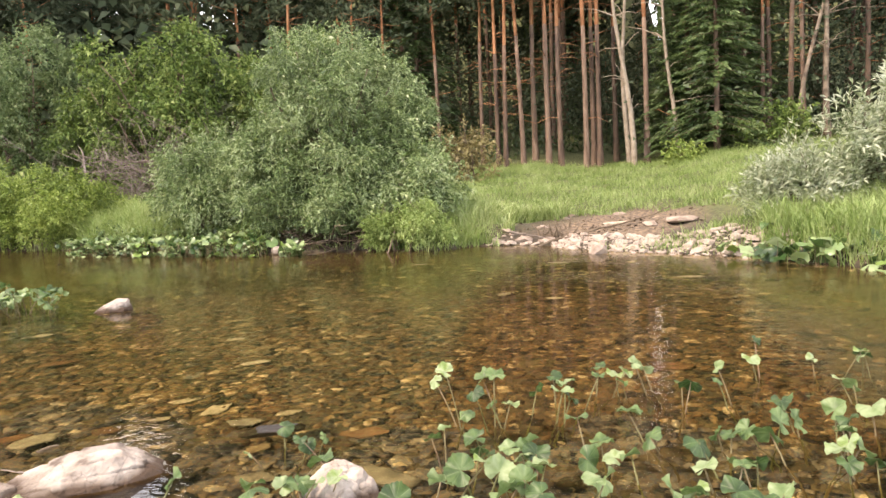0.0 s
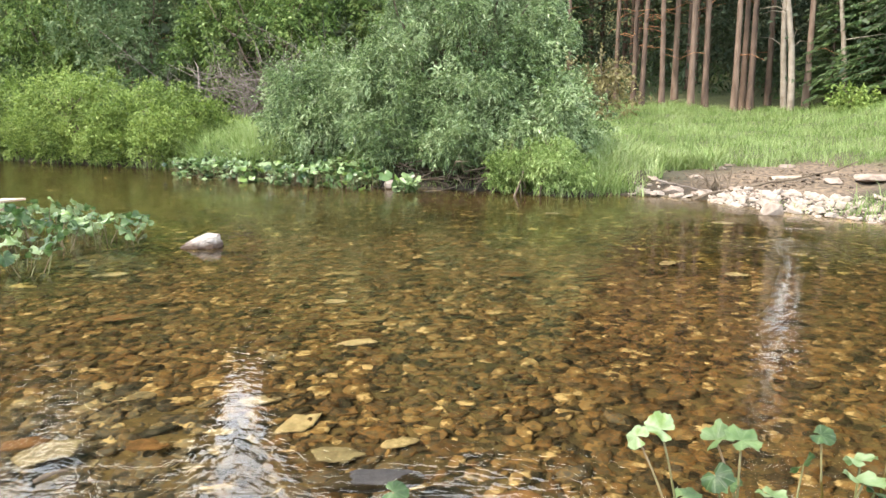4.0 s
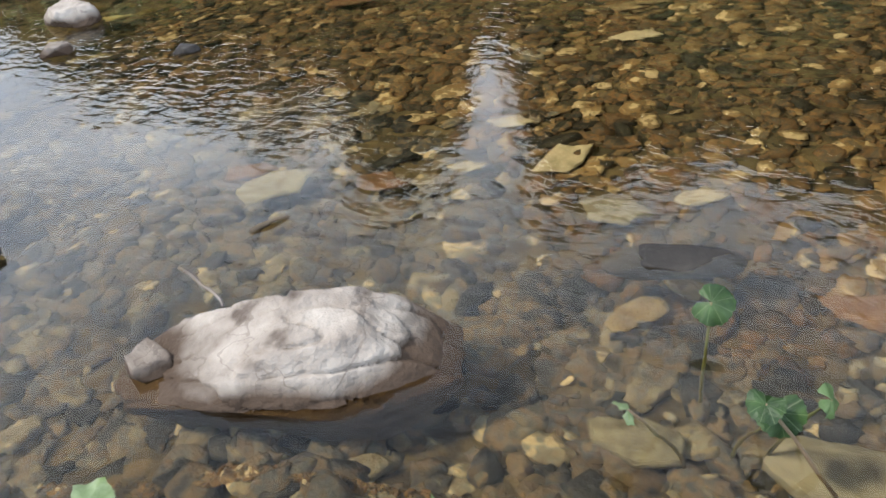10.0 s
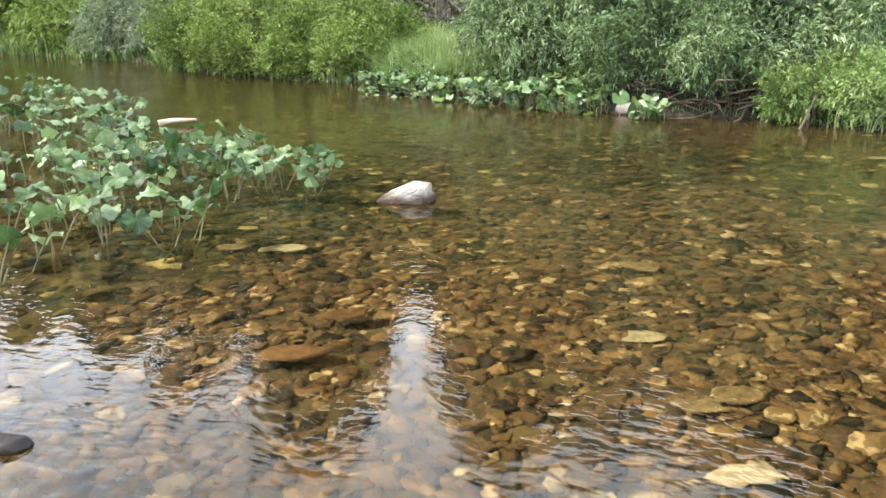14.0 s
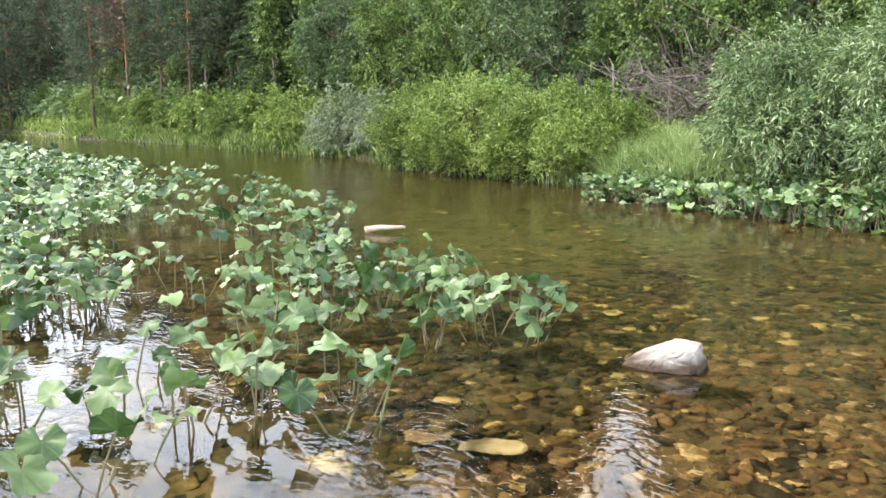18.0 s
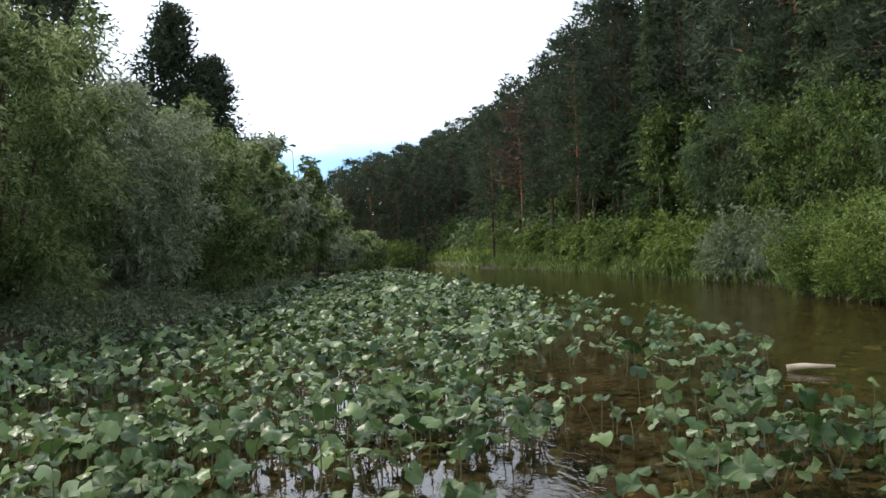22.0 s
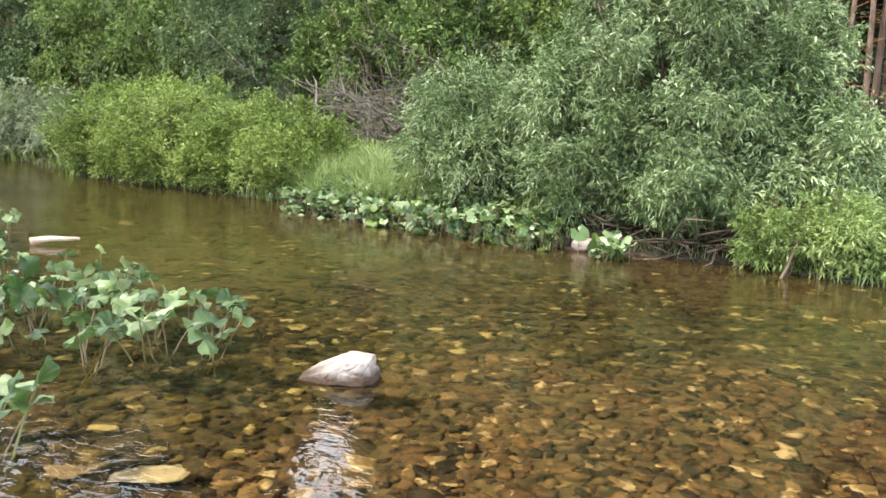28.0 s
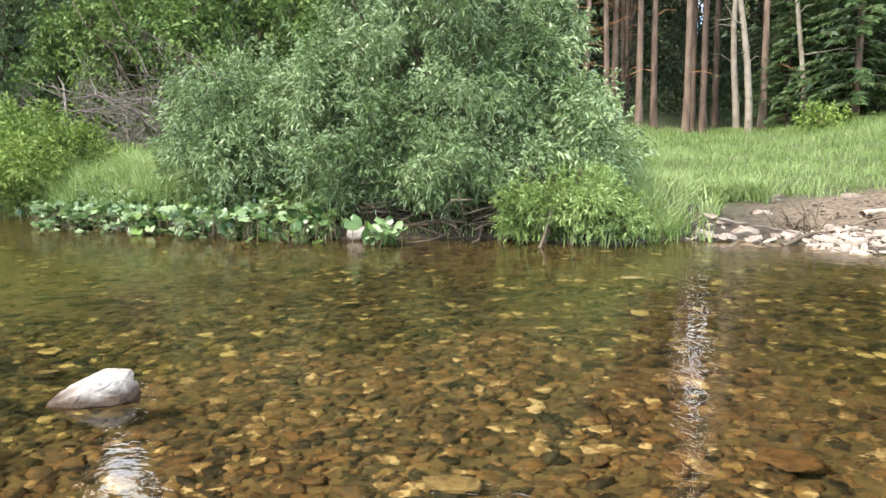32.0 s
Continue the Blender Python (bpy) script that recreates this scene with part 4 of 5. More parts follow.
# the line of the tree tops: bearing from the ford and height in degrees
TOP_AZ = [-60, -4.5, 0, 14.8, 15, 18.8, 19, 20.5, 24, 26, 28, 30, 33.0, 33.2, 41.4, 41.6, 46.5, 46.7, 51.5, 51.7, 53, 56, 58, 60, 64, 67, 71.5, 75.7, 80, 83, 86, 95]
TOP_EL = [30, 29, 29, 28, 21, 21, 28, 30, 26, 25.5, 29, 30, 28, 17.5, 17.5, 28, 28, 15.5, 15.5, 22, 22, 23, 23, 20, 18.5, 16.0, 11.4, 9.4, 7.8, 7.0, 5.8, 4.5]
TALL = {}
for kinds, h0, dh in ((pines, 18, 1), (tall_pines, 19, 0), (bushy, 16, 1.5), (far_pines, 16, 1.5), (spruces, 12, 3), (broad, 9, 2)):
    for i, ob in enumerate(kinds):
        TALL[ob] = h0 + dh * i


def plant(kinds, i, x, y, turn, size, cap=True, stay=False):
    """The first use moves the tree itself, the next ones copy it."""
    ob = kinds[i % len(kinds)]
    az, d = math.degrees(math.atan2(-x, y + 0.5)), math.hypot(x, y + 0.5)
    lane = -0.3 + (y - 4.5) * 0.0594
    if 25.5 < y < 60 and abs(x - lane) < 2.65 and not stay and kinds is not tall_pines:
        x = lane + (2.65 if x > lane else -2.65)
        az, d = math.degrees(math.atan2(-x, y + 0.5)), math.hypot(x, y + 0.5)
    for a0, a1 in ((33.1, 41.5), (46.6, 51.6)):
        if y > 24 and a0 < az < a1 and not stay:
            az = a0 if az - a0 < a1 - az else a1
            x, y = -d * math.sin(radians(az)), d * math.cos(radians(az)) - 0.5
    z = float(height(x, y))
    if cap:
        top = np.interp(az, TOP_AZ, TOP_EL) * (0.88 + 0.12 * ((i * 37) % 11) / 10)
        size = max(0.3, min(size, (d * math.tan(radians(top)) + 1.3 - z) / TALL[ob]))
    at = put(x, y, z, turn)
    if ob not in used:
        used.add(ob)
        ob.matrix_basis = at @ Matrix.Diagonal((size, size, size, 1))
        return ob
    c = copy_thing(ob, at)
    c.scale = (size, size, size)
    return c


rng = np.random.default_rng(77)
# trunks at the edge of the wood behind the meadow
for i, (x, y) in enumerate([(-2.66, 26.4), (-2.34, 26.2), (-1.44, 26.3), (-0.69, 26.3), (-0.24, 26.5), (0.72, 26.3), (0.95, 27.2), (1.22, 26.4), (-1.1, 28.6), (2.93, 26.4), (1.75, 28.4), (6.95, 26.4), (7.3, 27.2),
                            (7.95, 27.0), (8.35, 26.4), (-3.6, 28), (5.6, 28.8), (9.4, 28.4), (10.6, 27.2), (12.6, 28), (14.5, 27), (17, 29), (-5.2, 27.4), (-7.2, 26.6), (-8.5, 26.4), (-9.6, 27.5), (-11.5, 26.8), (-14, 27.4), (-16.2, 28)]):
    high = abs(x - 0.3 - (y - 14.5) * 0.0594) < 2.1
    plant(tall_pines if high else pines, i, x, y, rng.uniform(0, 360), 0.8 if high else rng.uniform(0.9, 1.1), not high)
for i in range(44):
    plant(pines, i, rng.uniform(-20, 28), rng.uniform(29.5, 40), rng.uniform(0, 360), rng.uniform(0.85, 1.15))
for i, (x, y, q) in enumerate([(5.35, 25.7, 0.85), (2.1, 26.6, 0.42), (4.5, 27.8, 0.9), (6.6, 28.6, 0.8), (12.0, 26, 0.5), (-6.5, 29, 0.8)]):
    plant(spruces, i, x, y, rng.uniform(0, 360), q)
for i in range(22):
    plant(far_pines if i % 4 else spruces, i, rng.uniform(-22, 34), rng.uniform(36, 52), rng.uniform(0, 360), rng.uniform(0.8, 1.05))
for i in range(50):
    plant(far_pines, i, -24 + 60 * i / 50 + rng.normal() * 0.6, 41 + 3 * (i % 2) + rng.normal(), rng.uniform(0, 360), rng.uniform(0.8, 1.0))
for i, az in enumerate([24, 26, 28, 30, 32, 34, 39.5, 41.5, 43.5, 45.5, 49, 51]):
    d = 32 + 3 * (i % 3)
    plant(bushy, i + 1, -d * math.sin(radians(az)), d * math.cos(radians(az)) - 0.5, 50 * i, 1.02)
for i, az in enumerate([-3.8, -2.6, -1.4]):
    plant(bushy, i, -39 * math.sin(radians(az)), 39 * math.cos(radians(az)) - 0.5, 50 * i, 0.25, False, True)
for i, az in enumerate([33.4, 34.6, 35.8, 37, 38.2, 39.4, 40.6, 41.4, 46.2, 47.4, 48.6, 49.8]):
    d = 37 + 3 * (i % 3)
    plant(bushy, i, -d * math.sin(radians(az)), d * math.cos(radians(az)) - 0.5, 50 * i, 1.0, stay=True)
    az, d = az + 0.7, 47 + i % 2
    plant(far_pines, i, -d * math.sin(radians(az)), d * math.cos(radians(az)) - 0.5, 35 * i, 1.0, stay=True)
# the wooded slope along the river
for i in range(125):
    x = -22 - 165 * rng.random() ** 1.25
    plant(bushy if x > -62 else far_pines, i, x, float(far_bank(x)) + 5 + 24 * rng.random() ** 1.3, rng.uniform(0, 360), rng.uniform(0.8, 1.1))
for i in range(32):
    x = -20 - 75 * rng.random()
    plant(broad, i, x, float(far_bank(x)) + 4.5 + 5 * rng.random(), rng.uniform(0, 360), rng.uniform(0.65, 0.95))
for az, d, q, kinds in ((61.5, 52, 1.3, spruces), (67.2, 58, 1.0, bushy), (73.2, 75, 1.0, bushy), (69, 66, 1.0, bushy), (64.5, 56, 1.0, bushy)):
    plant(kinds, 1, -d * math.sin(radians(az)), d * math.cos(radians(az)), 3 * az, q)
for i, (x, y, lean) in enumerate([(2.48, 25.7, -5), (3.95, 25.8, -3), (2.2, 27.0, 0), (7.9, 25.9, 11), (9.1, 25.8, -3)]):
    g = np.random.default_rng(180 + i)
    s = Soup()
    t = np.linspace(0, 1, 9)
    pts = np.stack([np.sin(radians(lean)) * 9 * t + 0.10 * np.sin(t * 7 + i), 0.1 * np.sin(t * 5), 9 * t - 0.2], -1)
    tube(s, pts, 0.12 * (1 - 0.8 * t) * (0.75 if i in (1, 3) else 1), 8)
    for _ in range(11):
        k = g.integers(2, 8)
        d = np.array([g.normal() * 0.9, g.normal() * 0.5, g.uniform(-0.1, 0.6)])
        tube(s, [pts[k], pts[k] + d * 0.6 + [0, 0, 0.12], pts[k] + d * 1.3], [0.025, 0.016, 0.004], 4)
    ob = thing("pale_tree", put(x, y, float(height(x, y))), "pale bare trunk with dead side branches at the wood's edge", "tree", "pale trunks at the wood's edge")
    part("trunk", s.mesh("trunk", [BARK_PALE]), ob)
shrub("sapling", -2.6, 20.4, heap(190, 1.0, 0.9, 1.9, n=7), leafy("turning_leaf", (0.12, 0.10, 0.04), (0.34, 0.28, 0.12), (0.55, 0.50, 0.22)), "thin sapling with yellowing brown leaves at the wood's edge", "shrub", sprigs=420, leaves=6,
      length=0.13, width=0.07, stems=9, seed=191)
shrub("sapling", 4.15, 24.0, heap(192, 0.6, 0.6, 0.6, n=6), SALLOW, "small bright green sapling in the meadow", "shrub", sprigs=380, leaves=6, length=0.12, width=0.06, stems=5, seed=193)
shrub("sapling", 7.2, 25.0, heap(194, 1.2, 0.9, 1.5, n=6), ALDER, "green shrub under the pines", "shrub", sprigs=420, leaves=6, length=0.14, width=0.07, stems=5, seed=195)
# the end of the valley and the dark pines of the near side
for i in range(46):
    plant(far_pines, i, rng.uniform(-190, -122), rng.uniform(-10, 45), rng.uniform(0, 360), rng.uniform(0.8, 1.05))
for i in range(16):
    az, d = 78 + 0.62 * i, 112 + 6 * (i % 3)
    plant(far_pines, i, -d * math.sin(radians(az)), d * math.cos(radians(az)), 40 * i, 1.0)
dense = [tree("pine_tree", put(0, 500, -50), pine_meshes(170, 14, 0.12, 2.9, needles=1500, fine=0.10, tuft=(0.2, 0.5), cone=True), PINE_PARTS, "dense dark pine rising above the willows", "pines of the near bank")]
for i, (x, y, q) in enumerate([(-44, -4.1, 1.0), (-44.5, -1.9, 0.84), (-41, -8.7, 1.2), (-26, -12.5, 0.95), (-29, -10.5, 0.8)]):
    plant(dense, i, x, y, 70 * i, q, False)
s = Soup()
for k in range(3):
    tube(s, [(0, 0, 0), (0.3 + 0.3 * k, 0.1, 4), (0.5 + 0.5 * k, 0, 7.4 - k)], [0.09, 0.06, 0.015], 5)
snag = new("dead_snag", s.mesh("dead_snag", [DEADWOOD]))
snag.matrix_basis = put(-52, 2.6, 1.0)
tagged(snag, "bare dead snag standing above the willows", "tree")
tree("dead_pine", put(-67, 23.0, float(height(-67, 23.0))), pine_meshes(160, 13, 0.42, 1.3, RUSTY, needles=120), PINE_PARTS, "dying pine with rusty brown needles on a bare trunk")


def undergrowth(name, n, x0, x1, d0, d1, hi, mat, label, size=0.3, seed=1, leaves=110, bank=far_bank, side=1):
    g = np.random.default_rng(seed)
    s = Soup()
    x = g.uniform(x0, x1, n)
    y = bank(x) + side * g.uniform(d0, d1, n)
    h = hi * g.uniform(0.4, 1.0, n)
    z = height(x, y)
    c = np.stack([x, y, z + h * 0.4], -1)
    d = unit(g.normal(size=(n, leaves, 3)))
    base = c[:, None] + d * np.stack([h * 0.9, h * 0.9, h * 0.6], -1)[:, None] * g.uniform(0.5, 1.05, (n, leaves, 1))
    blades(s, g, base.reshape(-1, 3), (d + g.normal(size=d.shape) * 0.5).reshape(-1, 3), size * g.uniform(0.6, 1.2, n * leaves), size * 0.5, 0.3)
    return tagged(new(name, s.mesh(name, [mat], False)), label, "undergrowth", kind="stuff")


undergrowth("undergrowth", 260, -75, -16, 3.5, 14, 2.6, ALDER, "leafy undergrowth covering the foot of the slope", 0.32, 1)
undergrowth("undergrowth", 220, -170, -60, 2.5, 22, 4.0, BIRCH, "dark undergrowth between the distant trees", 0.7, 2, 80)
undergrowth("undergrowth", 170, -20, 34, 22, 36, 7.0, PINE, "dark thicket of young conifers deep in the wood", 0.24, 4, 420)
undergrowth("undergrowth", 130, -210, -114, -36, 22, 8.0, PINE, "dark trees closing the end of the valley", 1.1, 7, 80)
undergrowth("undergrowth", 260, -165, -50, 8, 34, 6.0, PINE, "dark young conifers on the distant slope", 0.9, 5, 80)
undergrowth("undergrowth", 130, -46, -12, 11, 22, 8.0, PINE, "dark thicket of young conifers behind the alders", 0.7, 6, 90)
undergrowth("undergrowth", 150, -24, 30, 19, 30, 1.6, SPRUCE, "dark undergrowth beneath the pines", 0.2, 3, 80)

undergrowth("bank_herbs", 330, -46, -8, -0.6, 2.6, 0.8, GREYWILLOW, "dark herbs and low twigs under the willows of the near bank", 0.11, 8, 110, near_bank, -1)

# ---- butterbur ----
def leaf_mesh(seed, r=0.1, ring=37, rings=3, teeth=0.03):
    """A kidney-shaped, toothed leaf, folded along its midrib, pleated and wavy, its stalk set in the notch."""
    rng = np.random.default_rng(seed)
    a = np.linspace(0.3, 2 * np.pi - 0.3, ring)
    ear = np.exp(-((a - 0.3) / 0.3) ** 2) + np.exp(-((2 * np.pi - 0.3 - a) / 0.3) ** 2)
    lobed = 1 + 0.06 * np.cos(a - np.pi) + 0.06 * np.abs(np.sin(a)) + 0.06 * (np.abs(np.cos(a * 3.5 + seed)) - 0.6) - 0.22 * ear
    rad = r * (lobed + teeth * np.where(np.arange(ring) % 2, 1, -1) + 0.02 * rng.normal(size=ring))
    cup, fold, ph, vee, tip = rng.uniform(-0.62, 0.12), rng.uniform(0.08, 0.24), rng.uniform(0, 6.28), rng.uniform(-0.12, 0.5), rng.uniform(-0.4, 0.1)
    v, f = [[[0, 0, 0]]], []
    for k in range(1, rings + 1):
        q = k / rings
        zz = rad * (cup * q * q + vee * q * np.abs(np.sin(a)) + tip * q * q * np.maximum(0, -np.cos(a)) + fold * q * q * np.sin(a * 3 + ph) + 0.015 * q * np.cos(a * 9) + 0.12 * q * q * np.sin(a * 6 + 2 * ph) * (q > 0.6))
        v.append(np.stack([-np.cos(a) * rad * q, np.sin(a) * rad * q, zz], -1))
    for i in range(ring - 1):
        f.append((0, 1 + i, 2 + i))
        for k in range(rings - 1):
            o = 1 + k * ring
            f.append((o + i, o + ring + i, o + ring + 1 + i, o + 1 + i))
    return np.concatenate(v), f


def leaf_pose(rng, x, y, z, size):
    m = Matrix.Translation((x, y, z)) @ Euler((float(np.clip(rng.normal() * 0.5, -0.9, 0.9)), float(np.clip(rng.normal() * 0.5, -0.9, 0.9)), rng.uniform(0, 6.28))).to_matrix().to_4x4() @ Matrix.Diagonal((size, size, size, 1))
    return m


LEAVES, SMALL = [leaf_mesh(i) for i in range(10)], [leaf_mesh(20 + i, ring=16, rings=2, teeth=0.05) for i in range(10)]
leaf_data = []
for v, f in LEAVES:
    s = Soup()
    s.add(v, f)
    leaf_data.append(s.mesh("leaf", [BUTTER_ONE]))


def butterbur(x, y, n, seed, spread=0.14, tall=0.26, size=1.0, group="butterbur plants in the shallows"):
    rng = np.random.default_rng(seed)
    z0 = min(float(height(x, y)), -0.02)
    ob = thing("butterbur_plant", put(x, y, z0), "butterbur plant with round pale green leaves standing in water", "water plant", group)
    for i in range(n):
        h = (tall * rng.uniform(0.5, 1.15)) - z0
        a, w = rng.uniform(0, 6.28), spread * rng.uniform(0.2, 1.3)
        t = np.linspace(0, 1, 6)
        foot = rng.normal(size=2) * 0.04
        pts = np.stack([foot[0] + np.cos(a) * w * t ** 1.6, foot[1] + np.sin(a) * w * t ** 1.6, h * t * (1.12 - 0.12 * t)], -1)
        s = Soup()
        tube(s, pts, (0.0065 - 0.0025 * t) * (0.6 + 0.5 * size), 5)
        stalk = part("stalk", s.mesh("stalk", [STEM]), ob)
        q = size * rng.uniform(0.6, 1.05)
        part("leaf", leaf_data[rng.integers(10)], stalk).matrix_basis = leaf_pose(rng, *pts[-1], q)
    return ob


# where each stands, its leaves, its height and the size of its leaves
STRAYS = [(1.87, -0.10, 2, 0.36, 0.62), (1.86, -0.14, 1, 0.10, 0.66), (2.02, -0.02, 4, 0.26, 0.78), (2.14, -0.08, 2, 0.20, 0.66), (2.30, 0.10, 3, 0.22, 0.74), (1.90, -0.71, 2, 0.20, 0.6), (1.06, -0.60, 2, 0.20, 0.56), (1.04, -0.68, 2, 0.12, 0.5),
          (1.36, -0.69, 1, 0.16, 0.62), (1.23, -0.93, 1, 0.18, 0.82), (1.33, -1.18, 2, 0.15, 0.8), (1.40, -1.13, 3, 0.16, 0.56), (1.46, -1.30, 1, 0.14, 0.84), (1.25, -1.48, 2, 0.12, 0.85), (1.46, -1.43, 2, 0.12, 0.85), (1.75, -1.33, 1, 0.12, 0.85)]
SHOALS = [(1.96, -1.10, 2, 0.14, 0.66), (0.76, -1.55, 1, 0.14, 0.78), (0.91, -1.52, 2, 0.12, 0.7), (0.98, -1.51, 2, 0.12, 0.64), (0.72, -1.66, 2, 0.10, 0.64), (0.87, -1.64, 2, 0.10, 0.64), (0.23, -1.77, 2, 0.16, 0.64), (0.33, -1.73, 3, 0.14, 0.58),
          (0.30, -1.96, 5, 0.12, 0.64), (0.08, -2.12, 3, 0.14, 0.7), (0.12, -1.99, 3, 0.14, 0.64)]
BUNCH = [(2.06, -0.89, 5), (2.20, -0.85, 4), (2.27, -0.70, 3), (2.18, -0.98, 3), (2.30, -1.02, 3), (2.11, -1.20, 3), (2.25, -1.10, 4), (2.38, -0.57, 2), (2.35, -0.80, 3), (2.58, -0.50, 4), (2.67, -0.70, 4), (2.64, -0.97, 4), (2.83, -0.88, 5),
         (2.58, -1.16, 5), (3.05, -1.16, 6), (3.26, -1.13, 6), (3.07, -0.86, 6), (3.32, -0.69, 6), (3.57, -0.52, 6), (3.77, -0.65, 6), (2.95, -0.30, 3), (3.24, -0.32, 5), (3.44, -0.17, 5), (3.64, -0.06, 5), (3.75, -0.27, 6), (3.94, 0.00, 5)]
BEYOND = [(2.36, 0.33, 3), (2.54, 0.62, 3), (2.73, 0.60, 3), (2.92, 0.70, 3), (2.99, 0.31, 3), (3.30, 0.42, 5), (3.58, 1.00, 3), (3.94, 1.10, 3), (4.15, 1.20, 3), (4.07, 0.56, 4)]
for i, (x, y, n, tall, size) in enumerate(STRAYS + SHOALS + [(x, y, 1 + n // 3, 0.15, 0.78) for x, y, n in BUNCH] + [(x, y, 1 + n // 3, 0.2, 0.68) for x, y, n in BEYOND]):
    butterbur(x, y, n, 300 + i, size=0.86 * size, tall=tall, spread=0.17)

rng = np.random.default_rng(5)


def field_edge(x):
    """The side of the leaf field towards the open water."""
    return np.interp(x, [-90, -60, -45, -19, -12, -9, -7, -4.3, -3.6], [14.5, 11, 9.5, 7.9, 6.2, 4.95, 4.25, 3.9, 3.2])


def field_spots(n, x0, x1):
    out = []
    while len(out) < n:
        x = rng.uniform(x0, x1)
        y = rng.uniform(float(near_bank(x)), float(field_edge(x)))
        front = np.interp(y, [-7, -1.4, 0.2, 0.9, 1.7, 2.5, 3.3, 4.2], [-8, -5.0, -4.1, -3.55, -3.8, -3.8, -3.4, -3.6])
        edge = float(field_edge(x)) - y
        gap = noise.noise(Vector((x * 0.45, y * 0.7, 3.3)))
        thick = float(np.interp(x, [-90, -45, -19, -12, -9.9, -7.3, -5.8, -4.3], [14, 9, 7.0, 4.2, 2.7, 2.0, 1.8, 1.6])) - y
        if x < front and (gap > -0.2 - 0.02 * (-x) if thick > 0 else gap > 0.05 and rng.random() < 0.45):
            out.append((x, y))
    return out


for i, (x, y) in enumerate(field_spots(92, -8.5, -3.4)):
    butterbur(x, y, int(rng.integers(4, 7)), 400 + i, size=rng.uniform(0.75, 1.05), tall=rng.uniform(0.12, 0.32), spread=0.2, group="butterbur plants of the leaf field")
for x, y, n in ((-4.2, 3.35, 5), (-4.65, 3.3, 5), (-4.85, 3.75, 5), (-5.4, 3.75, 5), (-5.5, 4.1, 5), (-4.7, 4.0, 4), (-6.0, 4.0, 5), (-8.9, 5.3, 5), (-9.2, 5.6, 4), (-12.2, 5.9, 6), (-12.0, 6.2, 5), (-4.3, 3.85, 4), (-4.0, 3.5, 4), (-4.6, 3.6, 5), (-5.1, 3.9, 5), (-5.0, 3.2, 5), (-4.3, 3.0, 5), (-10.6, 5.1, 5), (-3.55, 0.87, 2), (-3.75, 1.1, 3), (-4.0, 1.45, 4), (-4.3, 1.25, 4), (-4.1, 0.75, 3), (-4.5, 0.6, 5), (-4.7, 1.0, 5), (-4.9, 0.3, 5), (-3.9, 1.75, 3), (-3.6, 2.0, 4), (-4.4, 1.9, 4), (-4.8, 1.6, 4), (-5.2, -0.3, 5), (-5.0, 0.0, 4), (-10.2, 4.9, 4), (-6.5, 2.5, 5), (-13.5, 7.0, 6), (-9.9, 5.7, 3), (-14.8, 7.4, 5), (-11.4, 6.0, 4)):
    butterbur(x, y, n, int(531 - 10 * x + y), size=0.9, tall=0.26, spread=0.2, group="butterbur plants of the leaf field")


def leaf_carpet(name, spots, per, lo, hi, label, zs, stalks=True, jitter=0.3):
    """Leaves without number, in one mesh."""
    s = Soup()
    for x, y in spots:
        for _ in range(per):
            a, b = x + rng.normal() * jitter, y + rng.normal() * jitter
            z = rng.uniform(*zs) + max(float(height(a, b)), 0)
            m = leaf_pose(rng, a, b, z, rng.uniform(lo, hi))
            v, f = SMALL[rng.integers(10)]
            s.add(v @ np.array(m.to_3x3()).T + np.array(m.translation), f)
            if stalks:
                tube(s, [(a + rng.normal() * 0.05, b + rng.normal() * 0.05, -0.25), (a + rng.normal() * 0.03, b, z * 0.5), (a, b, z)], [0.006, 0.005, 0.004], 4, 1)
    return tagged(new(name, s.mesh(name, [BUTTER, STEM])), label, "water plants", kind="stuff")


leaf_carpet("butterbur_carpet", field_spots(600, -13, -3.9), 4, 0.40, 0.92, "dense field of round butterbur leaves standing in shallow water", (0.05, 0.30))
leaf_carpet("butterbur_carpet", field_spots(760, -30, -12), 4, 0.55, 1.1, "dense field of round butterbur leaves farther along the stream", (0.05, 0.32), False)
leaf_carpet("butterbur_carpet", field_spots(560, -80, -28), 4, 1.2, 2.2, "leaf field narrowing towards the bend", (0.1, 0.35), False, 0.7)
bank_spots = [(x, float(far_bank(x)) + rng.uniform(-0.36, 0.45)) for x in np.linspace(-9.9, -4.5, 250)]
leaf_carpet("butterbur_fringe", bank_spots, 6, 0.42, 0.85, "butterbur leaves hanging over the far bank", (-0.03, 0.34), True, 0.15)
leaf_carpet("butterbur_fringe", [(-3.7 + rng.normal() * 0.12, 9.38 + rng.normal() * 0.08) for _ in range(8)], 3, 0.8, 1.2, "small tuft of leaves standing at the bank's foot", (0.05, 0.28), True, 0.08)
leaf_carpet("butterbur_fringe", [(x, float(far_bank(x)) + rng.uniform(-0.3, 0.3)) for x in np.linspace(4.2, 7, 26)], 3, 0.9, 1.4, "butterbur leaves under the silvery willow", (0.03, 0.3), True, 0.15)


